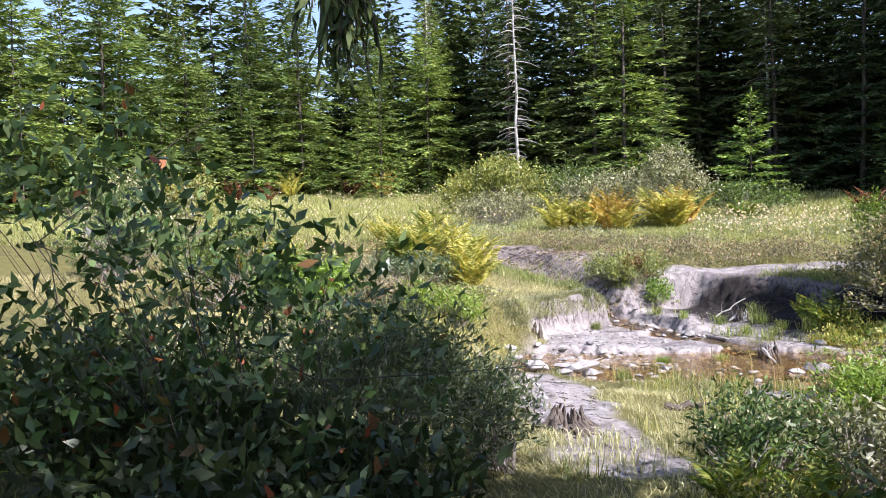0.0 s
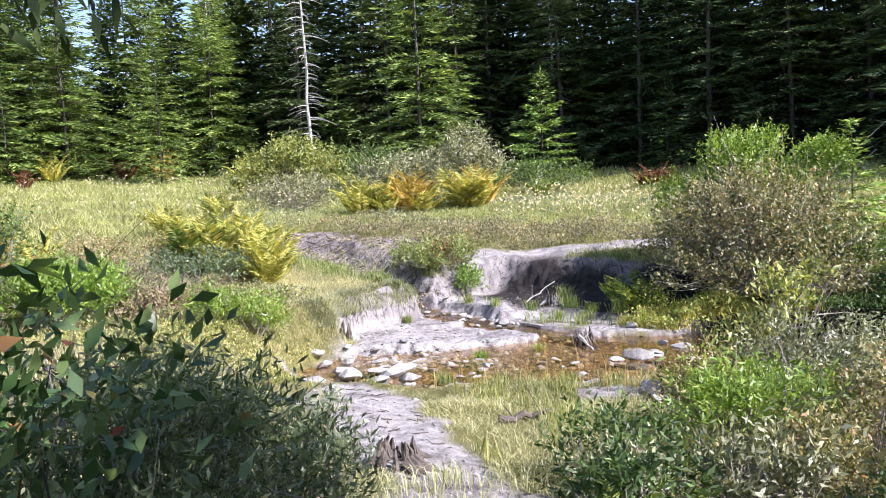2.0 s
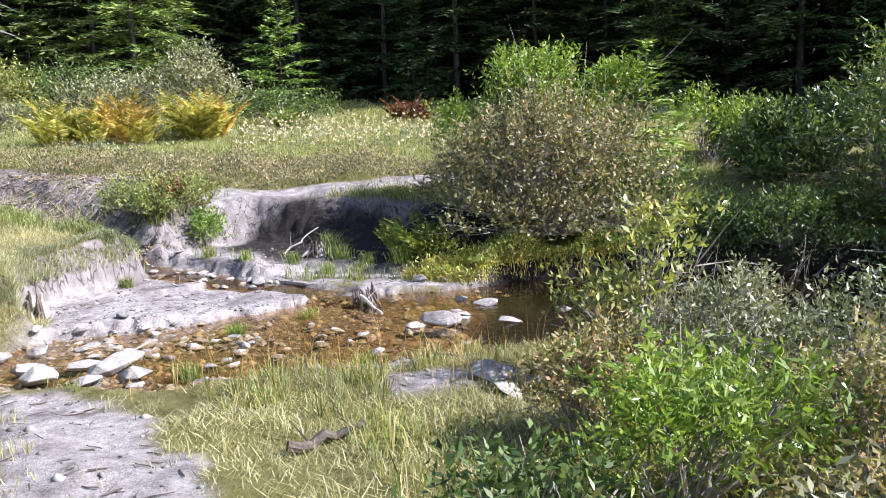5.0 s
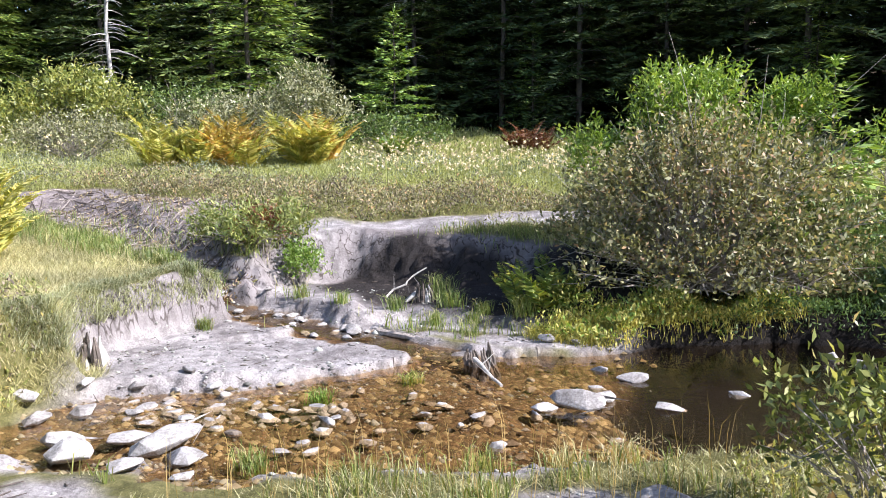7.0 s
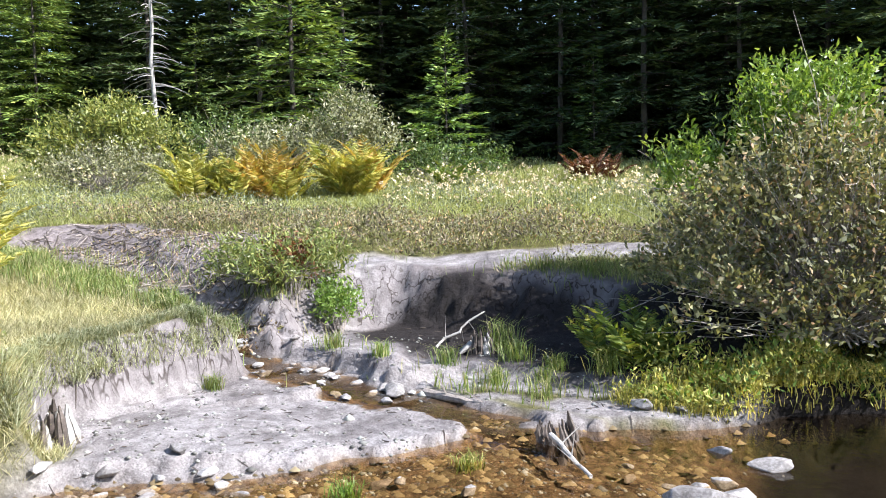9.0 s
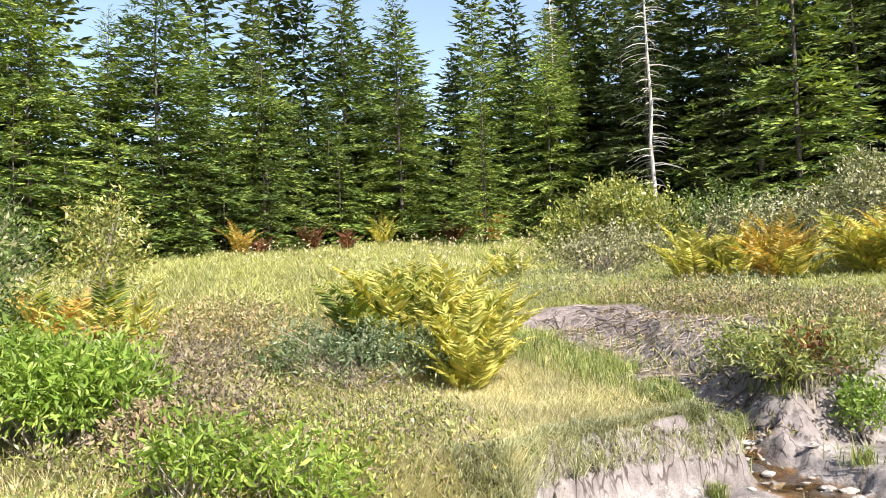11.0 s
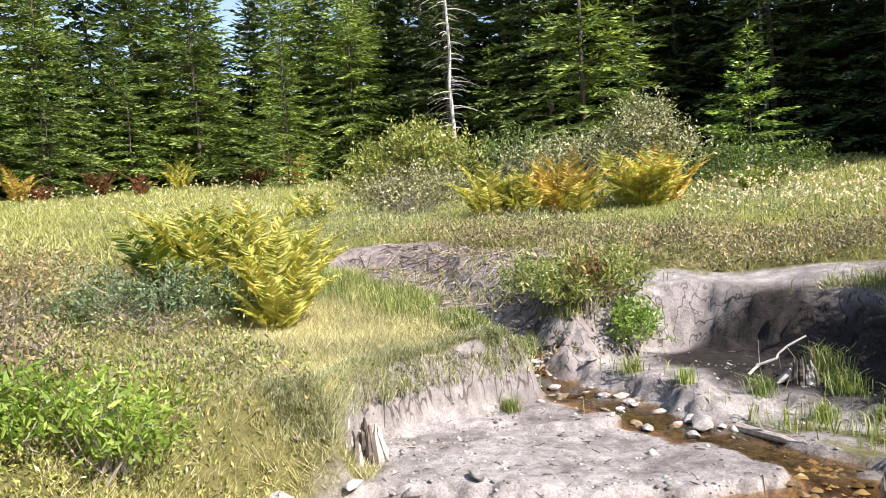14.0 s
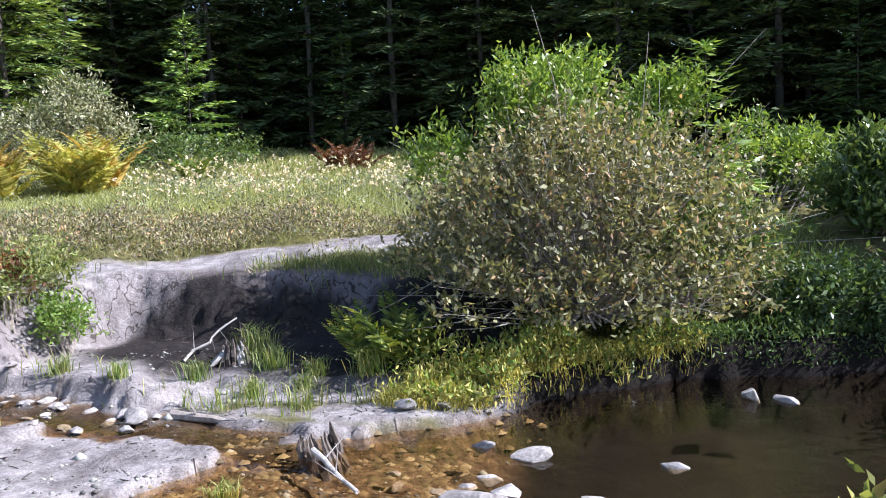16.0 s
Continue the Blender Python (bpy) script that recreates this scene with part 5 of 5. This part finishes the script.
for k, (x, y, s, m) in enumerate(((0.13, 2.25, 0.8, LIME), (0.6, 2.9, 0.7, GRASS_GREEN), (-0.1, 4.55, 1.0, GRASS_GREEN), (0.35, 4.35, 0.9, GRASS_GREEN), (0.7, 4.45, 0.8, GRASS_GREEN), (0.2, 5.1, 1.6, GRASS_GREEN), (-0.6, 4.4, 0.8, GRASS_GREEN), (1.35, 4.15, 0.9, MOSS), (0.75, 4.6, 0.9, GRASS_GREEN), (1.6, 4.3, 1.3, MOSS), (0.4, 4.7, 1.1, GRASS_GREEN), (1.15, 4.55, 1.3, GRASS_GREEN),
                                  (-2.4, 4.1, 1.2, GRASS_GREEN), (-2.7, 4.35, 1.1, GRASS_GREEN), (-1.1, 4.55, 0.9, GRASS_GREEN), (-2.2, 4.75, 1.2, GRASS_GREEN), (-1.85, 3.75, 1.0, GRASS_GREEN), (-2.1, 3.95, 1.0, GRASS_GREEN), (-1.6, 3.6, 0.8, GRASS_GREEN), (0.8, 1.15, 1.0, GRASS_GREEN), (0.3, 1.0, 0.9, GRASS_GREEN), (1.5, 1.25, 1.0, GRASS_GREEN), (1.9, 1.5, 1.0, GRASS_PALE), (2.2, 1.7, 1.1, GRASS_PALE))):
    tuft(x, y, s, m, 300 + k)


def leafy_cover(name, label, n, box, test, height, leaf, mat, seed):
    r = np.random.default_rng(seed)
    x, y = r.uniform(box[0], box[1], n), r.uniform(box[2], box[3], n)
    keep = test(x, y) > r.random(n)
    x, y = x[keep], y[keep]
    bumpy = np.clip(0.55 + 0.6 * noise2(x, y, 2.2, 21), 0.1, 1.2)
    z = ground_z(x, y) + height * bumpy * r.random(len(x)) ** 0.6
    L = leaf * r.uniform(0.6, 1.3, len(x))
    V, F = leaf_cards(np.stack([x, y, z], 1), r.normal(size=(len(x), 3)) * 0.7 + np.array([0, 0, 0.7]), L, L * 0.33, r)
    tagged(new(name, mesh_of(name, V, F, mat)), label, "undergrowth", kind="stuff")


leafy_cover("heath_cover", "brown and purple low heath at the edge of the meadow", 60000, (-7, 3.5, 5.6, 9.2), lambda x, y: heathband(x, y) * dry(x, y), 0.36, 0.045, HEATH, 1)
leafy_cover("heath_cover", "olive and bronze low heath at the edge of the meadow", 40000, (-7, 3.5, 5.6, 9.4), lambda x, y: heathband(x, y) * dry(x, y), 0.4, 0.05, DULL, 11)
leafy_cover("meadow_herbs", "grey-green herbs among the meadow grass", 45000, (-9, 4, 6.5, 13), lambda x, y: far_meadow(x, y) * (0.25 + 0.75 * (noise2(x, y, 0.9, 43) > 0)), 0.3, 0.05, GREYGREEN, 12)
leafy_cover("dead_heath", "dead purplish heath lying on bare peat", 14000, (-5.6, -1.6, 4.2, 7.2), lambda x, y: peat_shade_mask(x, y) * 0.3, 0.07, 0.05, HEATH, 7)
def strewn_twigs(name, label, n, box, test, length, radius, mat, seed):
    r = np.random.default_rng(seed)
    lines = []
    for k in range(n):
        x, y = r.uniform(box[0], box[1]), r.uniform(box[2], box[3])
        if test(np.array(x), np.array(y)) < 0.5:
            continue
        a, ln = r.uniform(0, 6.28), r.uniform(*length)
        q = np.linspace(-0.5, 0.5, 4)
        tx, ty = x + math.cos(a) * q * ln, y + math.sin(a) * q * ln
        tz = ground_z(tx, ty) + radius * 1.4 + r.random() * 0.12 * ln * (q + 0.5)
        lines.append((np.stack([tx, ty + r.normal(size=4) * 0.03 * ln, tz], 1), radius * r.uniform(0.6, 1.4) * (1.1 - 0.6 * np.abs(q))))
    tagged(new(name, mesh_of(name, *tubes(lines, 4), mat)), label, "twigs", kind="stuff")


strewn_twigs("peat_twigs", "dead grey twigs strewn over bare peat", 420, (-6.2, -2.4, 5.2, 7.2), peat_shade_mask, (0.08, 0.35), 0.0055, TWIG, 66)
strewn_twigs("peat_roots", "dark dead roots strewn over bare peat", 500, (-6.2, -1.9, 4.6, 7.2), peat_shade_mask, (0.06, 0.3), 0.008, DARKWOOD, 67)
strewn_twigs("sand_litter", "dark bits of rotten wood on the pale sand", 420, (-2.1, 1.5, 1.7, 5.6), sand_mask, (0.015, 0.07), 0.0035, DARKWOOD, 68)
strewn_twigs("track_litter", "dark bits of wood on the sandy track", 350, (-0.8, 2.6, -2.8, 0.8), sand_mask, (0.02, 0.12), 0.004, DARKWOOD, 69)
leafy_cover("heath_cover", "brown and green low heath of the bog", 34000, (-8.5, -1.6, -0.8, 4.2), lambda x, y: heathband2(x, y) * dry(x, y), 0.3, 0.042, HEATH, 2)
leafy_cover("bog_cover", "yellow-green low leaves among the heath", 50000, (-8.5, -1.6, -0.8, 4.2), lambda x, y: heathband2(x, y) * dry(x, y), 0.3, 0.042, YELLOWGREEN, 9)
leafy_cover("bank_cover", "low green leaves covering the high bank", 44000, (-4.5, -1.0, -1.0, 2.6), lambda x, y: dry(x, y) * (noise2(x, y, 1.3, 25) > 0.0) * 0.8 * (1 - 0.9 * mound(x, y)) * (1 - 0.9 * step(1.3, 1.8, y)), 0.16, 0.035, YELLOWGREEN, 3)
leafy_cover("near_cover", "low mixed leaves on the near bank", 42000, (2.2, 7.0, -5.5, 2.2), lambda x, y: dry(x, y) * (x > 2.75 + 0.22 * np.maximum(-y - 2.2, 0)) * 1.0, 0.24, 0.042, YELLOWGREEN, 4)
leafy_cover("fringe_cover", "yellow-green low growth along the pool's edge", 34000, (1.0, 5.0, 3.6, 5.4), lambda x, y: fringe(x, y) * (ground_z(x, y) > 0.04), 0.5, 0.05, MOSS, 5)
leafy_cover("fringe_cover", "lime-green low growth along the pool's edge", 9000, (1.0, 5.0, 3.6, 5.4), lambda x, y: fringe(x, y) * (ground_z(x, y) > 0.04), 0.55, 0.055, LIME, 13)
leafy_cover("pool_bank_cover", "dark green low growth on the bank of the pool", 40000, (2.8, 7.6, 4.0, 6.0), lambda x, y: fringe2(x, y) * (ground_z(x, y) > 0.03), 0.4, 0.045, GREEN, 8)
leafy_cover("wood_undergrowth", "dark undergrowth under the spruces", 30000, (-30, 16, 2, 24), lambda x, y: step(-2.2, -0.8, bearing(x, y)[1] - forest_edge(bearing(x, y)[0])) * (bearing(x, y)[1] < forest_edge(bearing(x, y)[0]) + 1.5), 0.5, 0.11, GREEN, 6)


def cotton():
    r = np.random.default_rng(9)
    spots = [(420, (-2.6, 1.8, 8.2, 11.6)), (450, (-19, -7, 5, 16))]
    P, H = [], []
    for n, (x0, x1, y0, y1) in spots:
        x, y = r.uniform(x0, x1, n), r.uniform(y0, y1, n)
        keep = dry(x, y) > 0.4
        x, y = x[keep], y[keep]
        P.append(np.stack([x, y, ground_z(x, y)], 1)), H.append(r.uniform(0.3, 0.62, len(x)))
    P, H = np.concatenate(P), np.concatenate(H)
    top = P + np.stack([r.normal(size=len(P)) * 0.05, r.normal(size=len(P)) * 0.05, H], 1)
    V, F = blades(P, H, 0.006, 0.1, r)
    tagged(new("cotton_grass_stems", mesh_of("cotton_grass_stems", V, F, GRASS)), "thin stems of cotton grass", "grass", kind="stuff")
    k = 5
    Q = np.repeat(top, k, 0) + r.normal(size=(len(top) * k, 3)) * 0.01
    V, F = leaf_cards(Q, r.normal(size=Q.shape), 0.034, 0.03, r)
    tagged(new("cotton_grass_heads", mesh_of("cotton_grass_heads", V, F, COTTON)), "fluffy white heads of cotton grass", "cotton grass", kind="stuff")


cotton()
